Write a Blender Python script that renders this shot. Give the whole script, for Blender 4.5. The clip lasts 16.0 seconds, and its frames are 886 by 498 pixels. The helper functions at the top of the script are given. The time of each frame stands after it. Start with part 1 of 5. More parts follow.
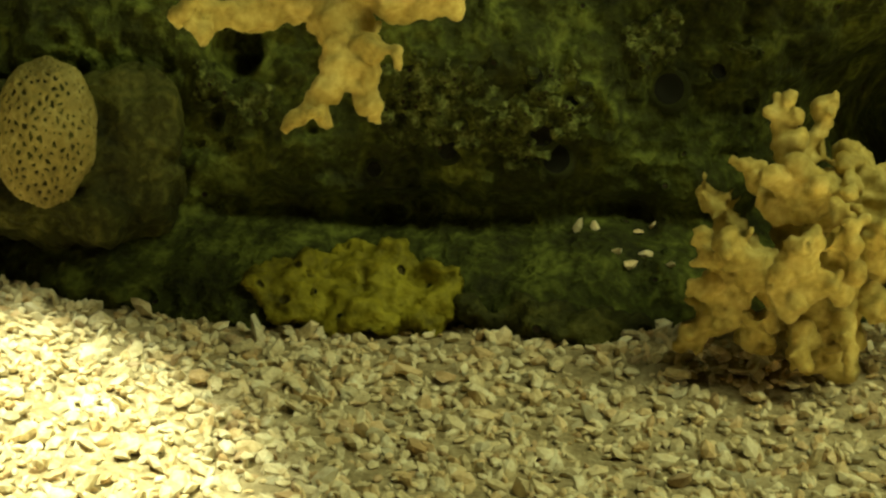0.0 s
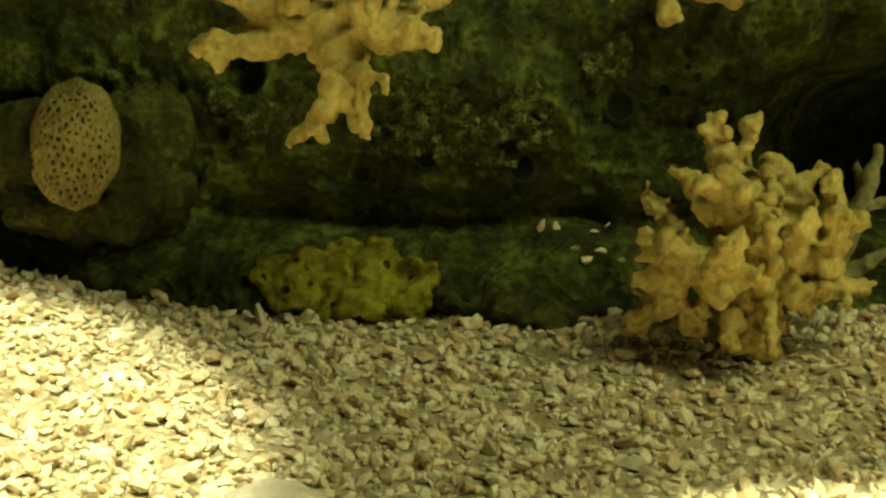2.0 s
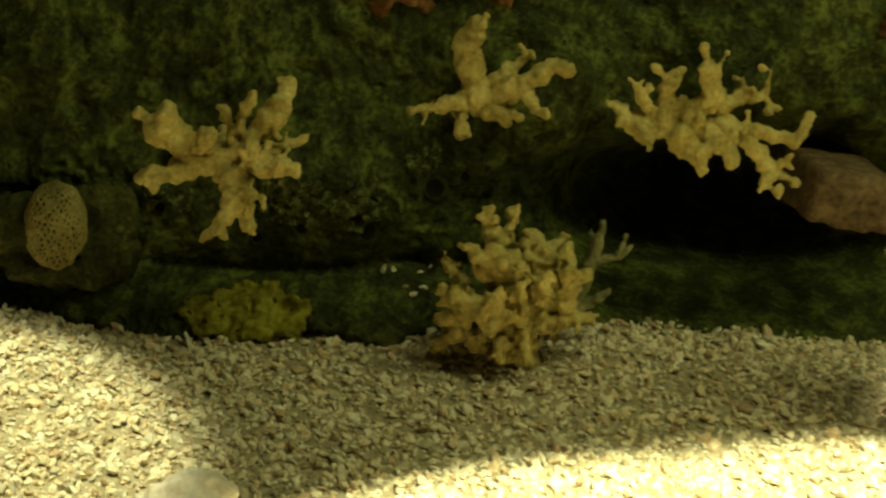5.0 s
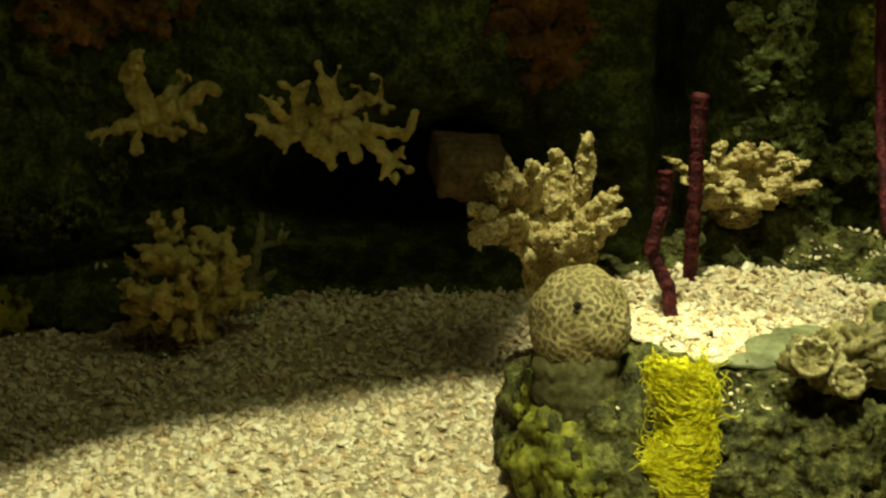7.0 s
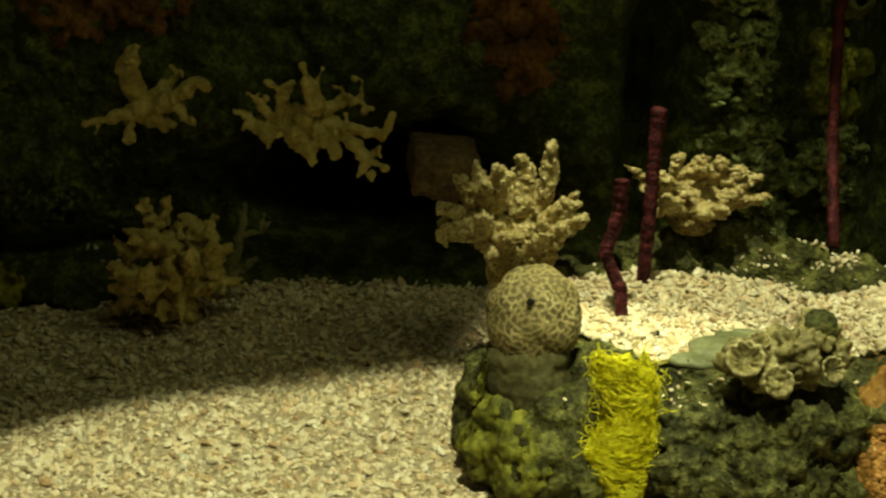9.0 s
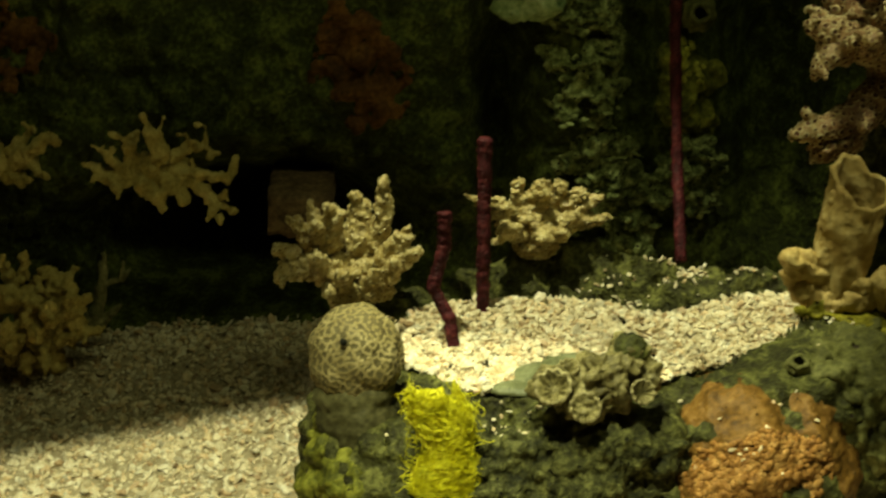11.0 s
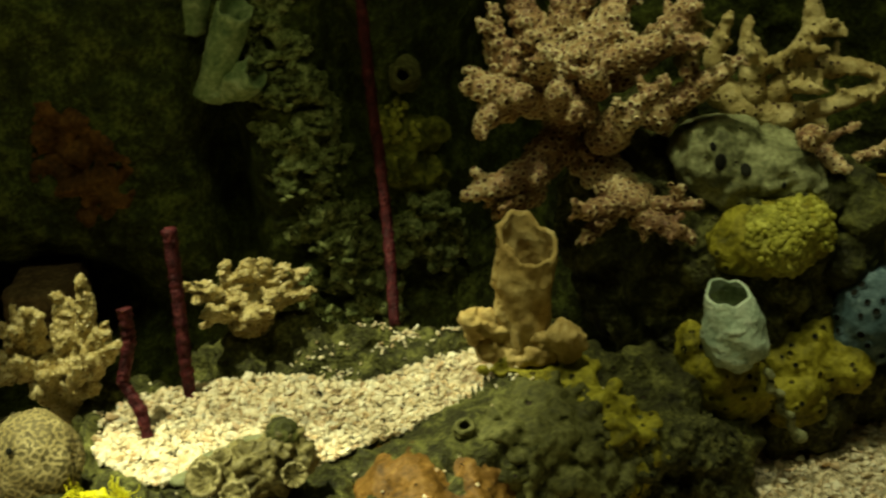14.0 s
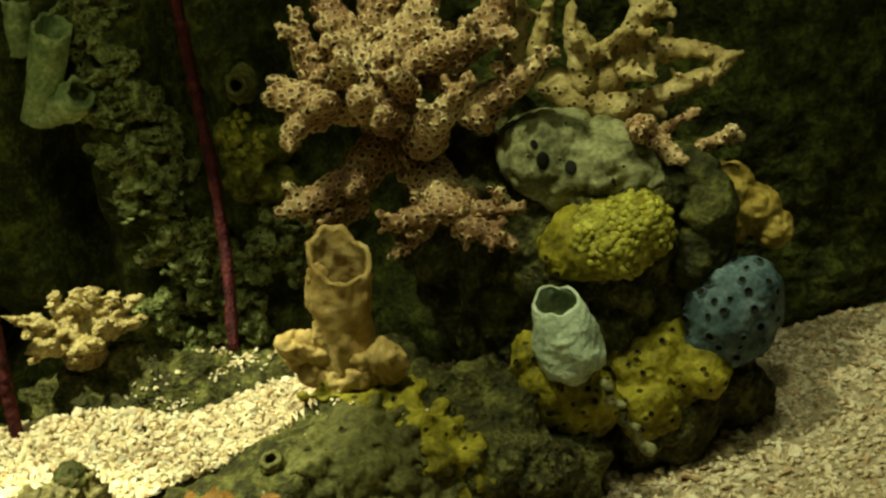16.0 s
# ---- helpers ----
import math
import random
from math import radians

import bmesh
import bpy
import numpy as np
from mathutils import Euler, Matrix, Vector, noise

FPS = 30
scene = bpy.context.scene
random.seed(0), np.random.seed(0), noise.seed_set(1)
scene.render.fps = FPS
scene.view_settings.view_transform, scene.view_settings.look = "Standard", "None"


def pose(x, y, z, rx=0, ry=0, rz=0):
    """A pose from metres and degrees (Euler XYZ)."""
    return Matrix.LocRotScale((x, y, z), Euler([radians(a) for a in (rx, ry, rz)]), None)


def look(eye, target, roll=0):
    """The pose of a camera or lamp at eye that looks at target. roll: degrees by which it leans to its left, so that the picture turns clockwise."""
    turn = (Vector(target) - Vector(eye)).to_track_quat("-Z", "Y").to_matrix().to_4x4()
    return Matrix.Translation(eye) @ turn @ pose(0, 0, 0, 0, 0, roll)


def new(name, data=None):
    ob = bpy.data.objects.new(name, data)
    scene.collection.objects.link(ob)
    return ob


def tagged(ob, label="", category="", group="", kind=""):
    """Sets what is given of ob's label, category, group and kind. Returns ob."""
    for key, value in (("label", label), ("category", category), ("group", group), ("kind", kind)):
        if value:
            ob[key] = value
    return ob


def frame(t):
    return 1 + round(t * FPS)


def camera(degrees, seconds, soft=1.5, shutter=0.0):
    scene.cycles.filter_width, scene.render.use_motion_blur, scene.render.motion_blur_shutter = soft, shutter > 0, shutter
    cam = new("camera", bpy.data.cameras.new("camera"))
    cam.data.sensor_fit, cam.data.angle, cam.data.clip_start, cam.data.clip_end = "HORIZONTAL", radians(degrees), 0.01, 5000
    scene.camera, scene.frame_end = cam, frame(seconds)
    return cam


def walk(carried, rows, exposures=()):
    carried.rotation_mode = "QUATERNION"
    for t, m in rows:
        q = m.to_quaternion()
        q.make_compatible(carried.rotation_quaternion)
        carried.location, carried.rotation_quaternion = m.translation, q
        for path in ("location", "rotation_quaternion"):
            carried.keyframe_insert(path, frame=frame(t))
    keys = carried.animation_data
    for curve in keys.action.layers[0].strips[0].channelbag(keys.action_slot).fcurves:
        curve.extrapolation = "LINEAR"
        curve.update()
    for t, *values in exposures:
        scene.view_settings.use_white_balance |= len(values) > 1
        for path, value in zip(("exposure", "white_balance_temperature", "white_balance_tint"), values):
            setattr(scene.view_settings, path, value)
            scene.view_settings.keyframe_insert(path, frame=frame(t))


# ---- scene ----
cam = camera(34, 16.0, soft=2.4, shutter=0.5)
PATH = [
    (0, (-0.891, -0.831, 0.31), (-0.985, 1.124, -0.099), 5.9),
    (0.5, (-0.888, -0.832, 0.314), (-0.975, 1.126, -0.088), 5.9),
    (1, (-0.884, -0.873, 0.322), (-0.97, 1.08, -0.102), 5.9),
    (1.5, (-0.884, -0.927, 0.333), (-0.968, 1.028, -0.081), 6.2),
    (2, (-0.885, -0.985, 0.343), (-0.949, 0.971, -0.068), 6.1),
    (2.5, (-0.874, -1.059, 0.354), (-0.942, 0.899, -0.05), 5.9),
    (3, (-0.85, -1.148, 0.371), (-0.898, 0.813, -0.017), 5.7),
    (5.5, (-0.746, -1.57, 0.712), (-0.692, 0.339, 0.115), 5.3),
    (6, (-0.576, -1.64, 0.775), (-0.532, 0.254, 0.134), 2.8),
    (6.5, (-0.406, -1.701, 0.822), (-0.373, 0.192, 0.178), 0.5),
    (7, (-0.363, -1.786, 0.834), (-0.322, 0.11, 0.199), 0.9),
    (7.5, (-0.368, -1.863, 0.834), (-0.33, 0.032, 0.194), 2.6),
    (8, (-0.39, -1.905, 0.859), (-0.336, -0.014, 0.212), 3.7),
    (10.5, (-0.097, -1.891, 0.897), (-0.109, 0.004, 0.258), 0.4),
    (11, (-0.025, -1.907, 0.938), (-0.054, -0.014, 0.293), -1.0),
    (11.5, (0.084, -1.931, 0.993), (0.02, -0.04, 0.346), -2.5),
    (12, (0.177, -1.921, 0.995), (0.103, -0.028, 0.354), -3.6),
    (12.5, (0.212, -1.908, 0.991), (0.131, -0.016, 0.349), -3.6),
    (13, (0.26, -1.907, 0.994), (0.173, -0.016, 0.351), -4.2),
    (13.5, (0.407, -1.893, 1.005), (0.297, -0.002, 0.365), -6.0),
    (14, (0.513, -1.893, 1.005), (0.389, 0.001, 0.373), -7.7),
    (14.5, (0.644, -1.857, 0.998), (0.487, 0.034, 0.364), -9.9),
    (15, (0.756, -1.818, 0.984), (0.57, 0.07, 0.352), -11.5),
    (15.5, (0.806, -1.784, 0.957), (0.594, 0.102, 0.326), -11.2),
    (16, (0.856, -1.755, 0.95), (0.616, 0.126, 0.316), -12.1),
]

# ---- light ----
EXPOSURES = [(0, 2.9), (2.0, 2.6), (3.0, 2.35), (5.5, 1.55), (6.0, 0.75), (6.5, 0.32), (7, 0.05), (7.5, -0.2), (10.5, -0.15), (13.5, -0.12), (14.5, 0.1), (16, 0.45)]
walk(cam, [(t, look(eye, target, roll)) for t, eye, target, roll in PATH], EXPOSURES)
world = bpy.data.worlds.new("world")
world.use_nodes = True
world.node_tree.nodes["Background"].inputs[0].default_value = (0.55, 0.62, 0.22, 1)
world.node_tree.nodes["Background"].inputs[1].default_value = 0.02
scene.world = world


def lamp(kind, eye, target, watts, colour, size, cone=60, blend=0.1):
    data = bpy.data.lights.new("tank_lamp", kind)
    data.energy, data.color = watts, colour
    if kind == "SPOT":
        data.spot_size, data.spot_blend, data.shadow_soft_size = radians(cone), blend, size
    else:
        data.shape, data.size, data.size_y = "RECTANGLE", size, 0.25
    ob = new("tank_lamp", data)
    ob.matrix_world = look(eye, target)
    return ob


WARM = (0.9, 0.95, 0.57)
# Unseen overhead tank lamps; cone edges are tuned to draw the gravel's shadow lines.
lamp("SPOT", (-0.20, -1.078, 1.75), (-0.20, -1.068, 0.0), 196, WARM, 0.025, 66, 0.05)
lamp("SPOT", (-0.22, -0.12, 1.75), (0.12, -0.035, 0.2), 130, WARM, 0.03, 28.5, 0.35)
lamp("SPOT", (0.6, -0.36, 1.75), (0.72, 0.0, 0.32), 42, WARM, 0.04, 40, 0.7)
lamp("SPOT", (1.25, -0.2, 1.75), (1.12, -0.12, 0.0), 21, WARM, 0.04, 36, 0.7)
lamp("SPOT", (-1.40, -0.30, 1.5), (-1.35, -0.17, 0.0), 44, WARM, 0.03, 28, 0.35)
# Added fill with no real fixture, for ambient light scattered in the water.
lamp("AREA", (0.4, -0.6, 1.7), (0.4, 0.1, 0.1), 4.7, (0.92, 1.0, 0.47), 2.4)


# ---- materials ----
def nodes_of(name):
    m = bpy.data.materials.new(name)
    m.use_nodes = True
    return m, m.node_tree.nodes, m.node_tree.links


def ramp(n, stops):
    r = n.new("ShaderNodeValToRGB")
    r.color_ramp.elements[0].position, r.color_ramp.elements[0].color = stops[0][0], (*stops[0][1], 1)
    r.color_ramp.elements[1].position, r.color_ramp.elements[1].color = stops[-1][0], (*stops[-1][1], 1)
    for p, c in stops[1:-1]:
        r.color_ramp.elements.new(p).color = (*c, 1)
    return r


def surface(name, dark, mid, light, scale=25, fine=160, rough=0.7, bump=0.4, dist=0.004, pits=0, pit_size=0.35, pit_colour=(0.03, 0.02, 0.01), vary=0.0, gloss=0.18, palette=None, between=0.8):
    """Mottled rough surface: two scales of noise for colour and relief, and, where pits > 0, dark pores with rims."""
    m, n, l = nodes_of(name)
    bsdf = n["Principled BSDF"]
    co = n.new("ShaderNodeTexCoord")
    big, small = n.new("ShaderNodeTexNoise"), n.new("ShaderNodeTexNoise")
    big.inputs["Scale"].default_value, big.inputs["Detail"].default_value = scale, 6
    small.inputs["Scale"].default_value, small.inputs["Detail"].default_value = fine, 4
    l.new(co.outputs["Object"], big.inputs["Vector"])
    l.new(co.outputs["Object"], small.inputs["Vector"])
    mix = n.new("ShaderNodeMath")
    mix.operation = "MULTIPLY_ADD"
    mix.inputs[1].default_value = 0.4
    l.new(small.outputs["Fac"], mix.inputs[0])
    sub = n.new("ShaderNodeMath")
    sub.operation = "MULTIPLY"
    sub.inputs[1].default_value = 0.6
    l.new(big.outputs["Fac"], sub.inputs[0])
    l.new(sub.outputs[0], mix.inputs[2])
    r = ramp(n, [(0.36, dark), (0.5, mid), (0.64, light)])
    l.new(mix.outputs[0], r.inputs[0])
    colour, height = r.outputs[0], mix.outputs[0]
    if pits:
        vor = n.new("ShaderNodeTexVoronoi")
        vor.inputs["Scale"].default_value = pits
        l.new(co.outputs["Object"], vor.inputs["Vector"])
        edge = ramp(n, [(pit_size * 0.55, (0, 0, 0)), (pit_size * 0.8, (1, 1, 1)), (pit_size * 1.05, (1, 1, 1)), (min(0.99, pit_size * 1.6), (between,) * 3)])
        l.new(vor.outputs["Distance"], edge.inputs[0])
        mc = n.new("ShaderNodeMix")
        mc.data_type = "RGBA"
        mc.inputs["A"].default_value = (*pit_colour, 1)
        l.new(edge.outputs[0], mc.inputs["Factor"])
        l.new(colour, mc.inputs["B"])
        colour = mc.outputs["Result"]
        hh = n.new("ShaderNodeMath")
        l.new(edge.outputs[0], hh.inputs[0])
        l.new(mix.outputs[0], hh.inputs[1])
        height = hh.outputs[0]
    if vary:
        info, hsv, mr = n.new("ShaderNodeNewGeometry"), n.new("ShaderNodeHueSaturation"), n.new("ShaderNodeMapRange")
        mr.inputs["To Min"].default_value, mr.inputs["To Max"].default_value = 1 - vary, 1 + vary * 0.5
        l.new(info.outputs["Random Per Island"], mr.inputs["Value"])
        l.new(mr.outputs[0], hsv.inputs["Value"])
        l.new(colour, hsv.inputs["Color"])
        colour = hsv.outputs[0]
    if palette:
        island, tone, mul = n.new("ShaderNodeNewGeometry"), ramp(n, palette), n.new("ShaderNodeMix")
        mul.data_type, mul.blend_type = "RGBA", "MULTIPLY"
        mul.inputs["Factor"].default_value = 1
        l.new(island.outputs["Random Per Island"], tone.inputs[0])
        l.new(colour, mul.inputs["A"])
        l.new(tone.outputs[0], mul.inputs["B"])
        colour = mul.outputs["Result"]
    l.new(colour, bsdf.inputs["Base Color"])
    bsdf.inputs["Roughness"].default_value, bsdf.inputs["Specular IOR Level"].default_value = rough, gloss
    b = n.new("ShaderNodeBump")
    b.inputs["Strength"].default_value, b.inputs["Distance"].default_value = bump, dist
    l.new(height, b.inputs["Height"])
    l.new(b.outputs[0], bsdf.inputs["Normal"])
    return m


ROCK = surface("algae_rock", (0.0095, 0.01, 0.002), (0.055, 0.056, 0.0115), (0.195, 0.192, 0.047), 34, 150, 0.7, 1.0, 0.018, 30, 0.13)
MOSS = surface("mossy_rock", (0.0105, 0.0105, 0.0027), (0.06, 0.059, 0.015), (0.19, 0.183, 0.054), 52, 190, 0.75, 1.0, 0.012, 55, 0.2, (0.012, 0.012, 0.004))
WALL = surface("wall_rock", (0.011, 0.0145, 0.0017), (0.043, 0.055, 0.0065), (0.15, 0.178, 0.028), 26, 130, 0.8, 1.0, 0.016, 30, 0.1)
LIP = surface("grey_rock", (0.04, 0.039, 0.008), (0.115, 0.112, 0.028), (0.24, 0.23, 0.075), 18, 150, 0.7, 0.6, 0.008, 12, 0.1)
GREEN = surface("green_crust", (0.026, 0.036, 0.007), (0.23, 0.265, 0.08), (0.56, 0.6, 0.24), 60, 170, 0.75, 1.0, 0.014, 70, 0.25)
TAN = surface("tan_coral", (0.26, 0.188, 0.046), (0.405, 0.31, 0.09), (0.55, 0.445, 0.165), 30, 200, 0.6, 0.6, 0.005)
PALE = surface("pale_coral", (0.24, 0.17, 0.045), (0.42, 0.315, 0.1), (0.64, 0.53, 0.24), 40, 220, 0.5, 0.8, 0.006, 110, 0.22, (0.25, 0.16, 0.06), gloss=0.5)
PORED = surface("pored_coral", (0.13, 0.055, 0.026), (0.3, 0.175, 0.072), (0.52, 0.4, 0.19), 11, 120, 0.5, 1.0, 0.006, gloss=0.3)
PORE_RIM = surface("coral_pore_rim", (0.26, 0.155, 0.07), (0.49, 0.37, 0.175), (0.72, 0.63, 0.37), 11, 150, 0.5, 0.5, 0.003, gloss=0.35)
PALE_RIM = surface("pale_pore_rim", (0.34, 0.26, 0.1), (0.52, 0.42, 0.19), (0.7, 0.61, 0.34), 40, 200, 0.35, 0.5, 0.003, gloss=0.6)
PALE_MOUTH = surface("pale_pore_mouth", (0.16, 0.1, 0.03), (0.25, 0.17, 0.055), (0.34, 0.25, 0.09), 40, 160, 0.7, 0.4, 0.003)
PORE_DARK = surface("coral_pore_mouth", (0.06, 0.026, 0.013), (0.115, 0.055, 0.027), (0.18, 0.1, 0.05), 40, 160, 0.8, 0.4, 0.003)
PORED_Y = surface("yellowish_coral", (0.26, 0.185, 0.06), (0.4, 0.31, 0.115), (0.56, 0.46, 0.21), 18, 200, 0.55, 0.9, 0.006, 82, 0.34, (0.09, 0.05, 0.018), between=0.85)
GREYC = surface("algae_coral", (0.06, 0.06, 0.02), (0.14, 0.13, 0.05), (0.24, 0.22, 0.1), 30, 150, 0.7, 0.6, 0.005)
RED = surface("red_rod", (0.026, 0.0025, 0.004), (0.066, 0.008, 0.011), (0.15, 0.027, 0.027), 60, 260, 0.6, 1.0, 0.006, 150, 0.28, (0.02, 0.002, 0.003))
TUBE = surface("tan_sponge", (0.29, 0.185, 0.055), (0.42, 0.29, 0.095), (0.55, 0.41, 0.165), 25, 110, 0.6, 0.7, 0.008)
MINT = surface("mint_sponge", (0.24, 0.305, 0.2), (0.41, 0.485, 0.33), (0.6, 0.66, 0.49), 30, 150, 0.6, 0.9, 0.007)
TEAL = surface("teal_sponge", (0.12, 0.18, 0.07), (0.25, 0.32, 0.13), (0.47, 0.53, 0.27), 36, 130, 0.6, 1.0, 0.008)
BLUE = surface("blue_sponge", (0.032, 0.06, 0.066), (0.068, 0.11, 0.118), (0.16, 0.22, 0.225), 26, 170, 0.6, 0.8, 0.005)
YELLOW = surface("yellow_sponge", (0.09, 0.078, 0.006), (0.25, 0.215, 0.014), (0.41, 0.36, 0.034), 22, 130, 0.65, 0.9, 0.01, 42, 0.24, (0.05, 0.04, 0.005), between=0.85)
POLYP = surface("yellow_polyp", (0.18, 0.17, 0.016), (0.32, 0.3, 0.034), (0.47, 0.44, 0.085), 60, 200, 0.6, 0.5, 0.003, 0, vary=0.25)
HAIR = surface("yellow_alga", (0.42, 0.38, 0.0), (0.64, 0.58, 0.01), (0.8, 0.76, 0.04), 40, 200, 0.5, 0.3, 0.002, vary=0.35)
ORANGE = surface("orange_sponge", (0.065, 0.031, 0.004), (0.165, 0.08, 0.012), (0.28, 0.15, 0.036), 30, 150, 0.6, 0.8, 0.006, 70, 0.16, (0.03, 0.015, 0.004))
ORANGE_P = surface("orange_polyp", (0.15, 0.062, 0.011), (0.28, 0.13, 0.028), (0.42, 0.235, 0.07), 60, 200, 0.6, 0.5, 0.003, vary=0.3)
RUST = surface("rust_crust", (0.04, 0.016, 0.003), (0.11, 0.045, 0.008), (0.22, 0.1, 0.018), 20, 120, 0.8, 0.8, 0.008)
BRICKISH = surface("pinkish_stone", (0.06, 0.035, 0.015), (0.12, 0.075, 0.035), (0.2, 0.13, 0.06), 30, 120, 0.8, 0.8, 0.006)
HONEY = surface("honeycomb", (0.15, 0.112, 0.04), (0.235, 0.183, 0.073), (0.36, 0.29, 0.135), 25, 160, 0.6, 0.6, 0.004)
COMB = surface("yellow_honeycomb", (0.15, 0.12, 0.035), (0.25, 0.2, 0.06), (0.36, 0.3, 0.11), 25, 160, 0.6, 0.6, 0.004)
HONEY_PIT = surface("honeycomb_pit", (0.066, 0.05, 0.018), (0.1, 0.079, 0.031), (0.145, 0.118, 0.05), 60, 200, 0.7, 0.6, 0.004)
BARN = surface("barnacle", (0.048, 0.038, 0.012), (0.115, 0.094, 0.032), (0.25, 0.21, 0.085), 46, 200, 0.5, 0.9, 0.004)
GRAVEL = surface("gravel", (0.52, 0.42, 0.25), (0.72, 0.62, 0.42), (0.86, 0.8, 0.63), 60, 300, 0.5, 0.4, 0.002, gloss=0.45, palette=[(0.0, (0.5, 0.42, 0.36)), (0.06, (0.72, 0.57, 0.44)), (0.14, (1.0, 0.87, 0.72)), (0.3, (1.0, 0.96, 0.88)), (0.6, (1, 1, 1)), (0.85, (1.0, 0.97, 0.9)), (0.93, (0.78, 0.78, 0.76)), (1.0, (0.55, 0.54, 0.52))])
PALEROCK = surface("pale_rock", (0.08, 0.084, 0.033), (0.235, 0.24, 0.105), (0.41, 0.415, 0.205), 26, 150, 0.7, 0.9, 0.007, 42, 0.14)
FILM = surface("bare_rock_film", (0.075, 0.078, 0.034), (0.125, 0.129, 0.06), (0.19, 0.195, 0.1), 24, 140, 0.45, 0.4, 0.003)
SHELL = surface("barnacle_shell", (0.12, 0.096, 0.036), (0.215, 0.178, 0.077), (0.34, 0.295, 0.15), 40, 180, 0.5, 0.5, 0.003)
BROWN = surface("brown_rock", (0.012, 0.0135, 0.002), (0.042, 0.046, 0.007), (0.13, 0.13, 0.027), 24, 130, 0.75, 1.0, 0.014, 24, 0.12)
STALK = surface("stalk", (0.028, 0.025, 0.008), (0.064, 0.057, 0.02), (0.12, 0.108, 0.042), 26, 150, 0.7, 0.6, 0.004)
LACE = surface("lacy_algae", (0.015, 0.02, 0.003), (0.07, 0.085, 0.014), (0.24, 0.27, 0.08), 90, 260, 0.75, 1.0, 0.008, 120, 0.3)
OCHRE = surface("ochre_sponge", (0.22, 0.15, 0.025), (0.36, 0.26, 0.05), (0.5, 0.38, 0.1), 30, 160, 0.7, 0.7, 0.004)
OLIVE = surface("olive_sponge", (0.05, 0.055, 0.006), (0.15, 0.15, 0.014), (0.3, 0.29, 0.035), 30, 120, 0.7, 0.8, 0.008, 40, 0.15)
BED = surface("gravel_bed", (0.22, 0.17, 0.09), (0.36, 0.29, 0.17), (0.5, 0.42, 0.27), 90, 300, 0.8, 0.8, 0.006)
WHITE = surface("pale_stone", (0.55, 0.45, 0.33), (0.7, 0.6, 0.48), (0.8, 0.72, 0.6), 30, 160, 0.7, 0.5, 0.005)
HALL = surface("dark_plaster", (0.02, 0.02, 0.018), (0.03, 0.03, 0.026), (0.04, 0.04, 0.035), 6, 60, 0.9, 0.2, 0.002)
# Near-black colour painted in place of the shade inside holes and pores.
HOLE_SHADE = surface("hole_shade", (0.004, 0.004, 0.002), (0.008, 0.008, 0.004), (0.014, 0.014, 0.007), 30, 90, 0.9, 0.2, 0.002)


# ---- mesh helpers ----
def link_mesh(name, me, material, parent=None, label=""):
    me.materials.clear()
    me.materials.append(material)
    ob = new(name, me)
    if parent is not None:
        ob.parent = parent
        ob.matrix_parent_inverse = parent.matrix_world.inverted()
    if label:
        ob["label"] = label
    return ob


def part(name, bm, material, parent=None, label="", smooth=True):
    me = bpy.data.meshes.new(name)
    bm.to_mesh(me)
    bm.free()
    if smooth:
        me.shade_smooth()
    return link_mesh(name, me, material, parent, label)


def thing(name, at, label, category, group=""):
    ob = new(name)
    ob.location = at
    bpy.context.view_layer.update()
    return tagged(ob, label, category, group)


_ball = bmesh.new()
bmesh.ops.create_icosphere(_ball, subdivisions=2, radius=1)
BALL_V = np.array([v.co[:] for v in _ball.verts])
BALL_F = np.array([[v.index for v in f.verts] for f in _ball.faces])
_ball.free()


def mesh_from(name, verts, tris, smooth=True):
    me = bpy.data.meshes.new(name)
    me.from_pydata(verts.tolist() if hasattr(verts, "tolist") else verts, [], tris.tolist() if hasattr(tris, "tolist") else tris)
    me.update()
    if smooth:
        me.shade_smooth()
    return me


def fused(name, balls, voxel, rough=0.0, scale=30.0, rough2=0.0, scale2=90.0, seed=0.0, crags=0):
    """One organic skin round many balls (centre, radii), roughened by two scales of noise."""
    vs, fs = [], []
    for i, (c, r) in enumerate(balls):
        r = np.array(r)
        vs.append((BALL_V @ r.T if r.ndim == 2 else BALL_V * r) + np.array(c))
        fs.append(BALL_F + i * len(BALL_V))
    tmp = new("tmp", mesh_from("tmp", np.vstack(vs), np.vstack(fs)))
    rm = tmp.modifiers.new("fuse", "REMESH")
    rm.mode, rm.voxel_size = "VOXEL", voxel
    sm = tmp.modifiers.new("soft", "SMOOTH")
    sm.iterations, sm.factor = 3, 0.5
    me = bpy.data.meshes.new_from_object(tmp.evaluated_get(bpy.context.evaluated_depsgraph_get()))
    old = tmp.data
    bpy.data.objects.remove(tmp)
    bpy.data.meshes.remove(old)
    me.name = name
    if rough or rough2:
        off = Vector((seed, seed * 0.7, -seed))
        normals = [v.normal.copy() for v in me.vertices]
        for v, nn in zip(me.vertices, normals):
            p = (v.co + off) * scale
            d = rough * noise.fractal(p, 1.0, 2.0, crags or 3) if rough else 0
            if crags:
                d -= rough * 0.9 * max(0.0, 0.22 - abs(noise.noise(p * 1.4 + Vector((7, 3, 1)))))
            if rough2:
                d += rough2 * (noise.noise((v.co + off) * scale2))
            v.co += nn * d
    me.update()
    me.shade_smooth()
    return me


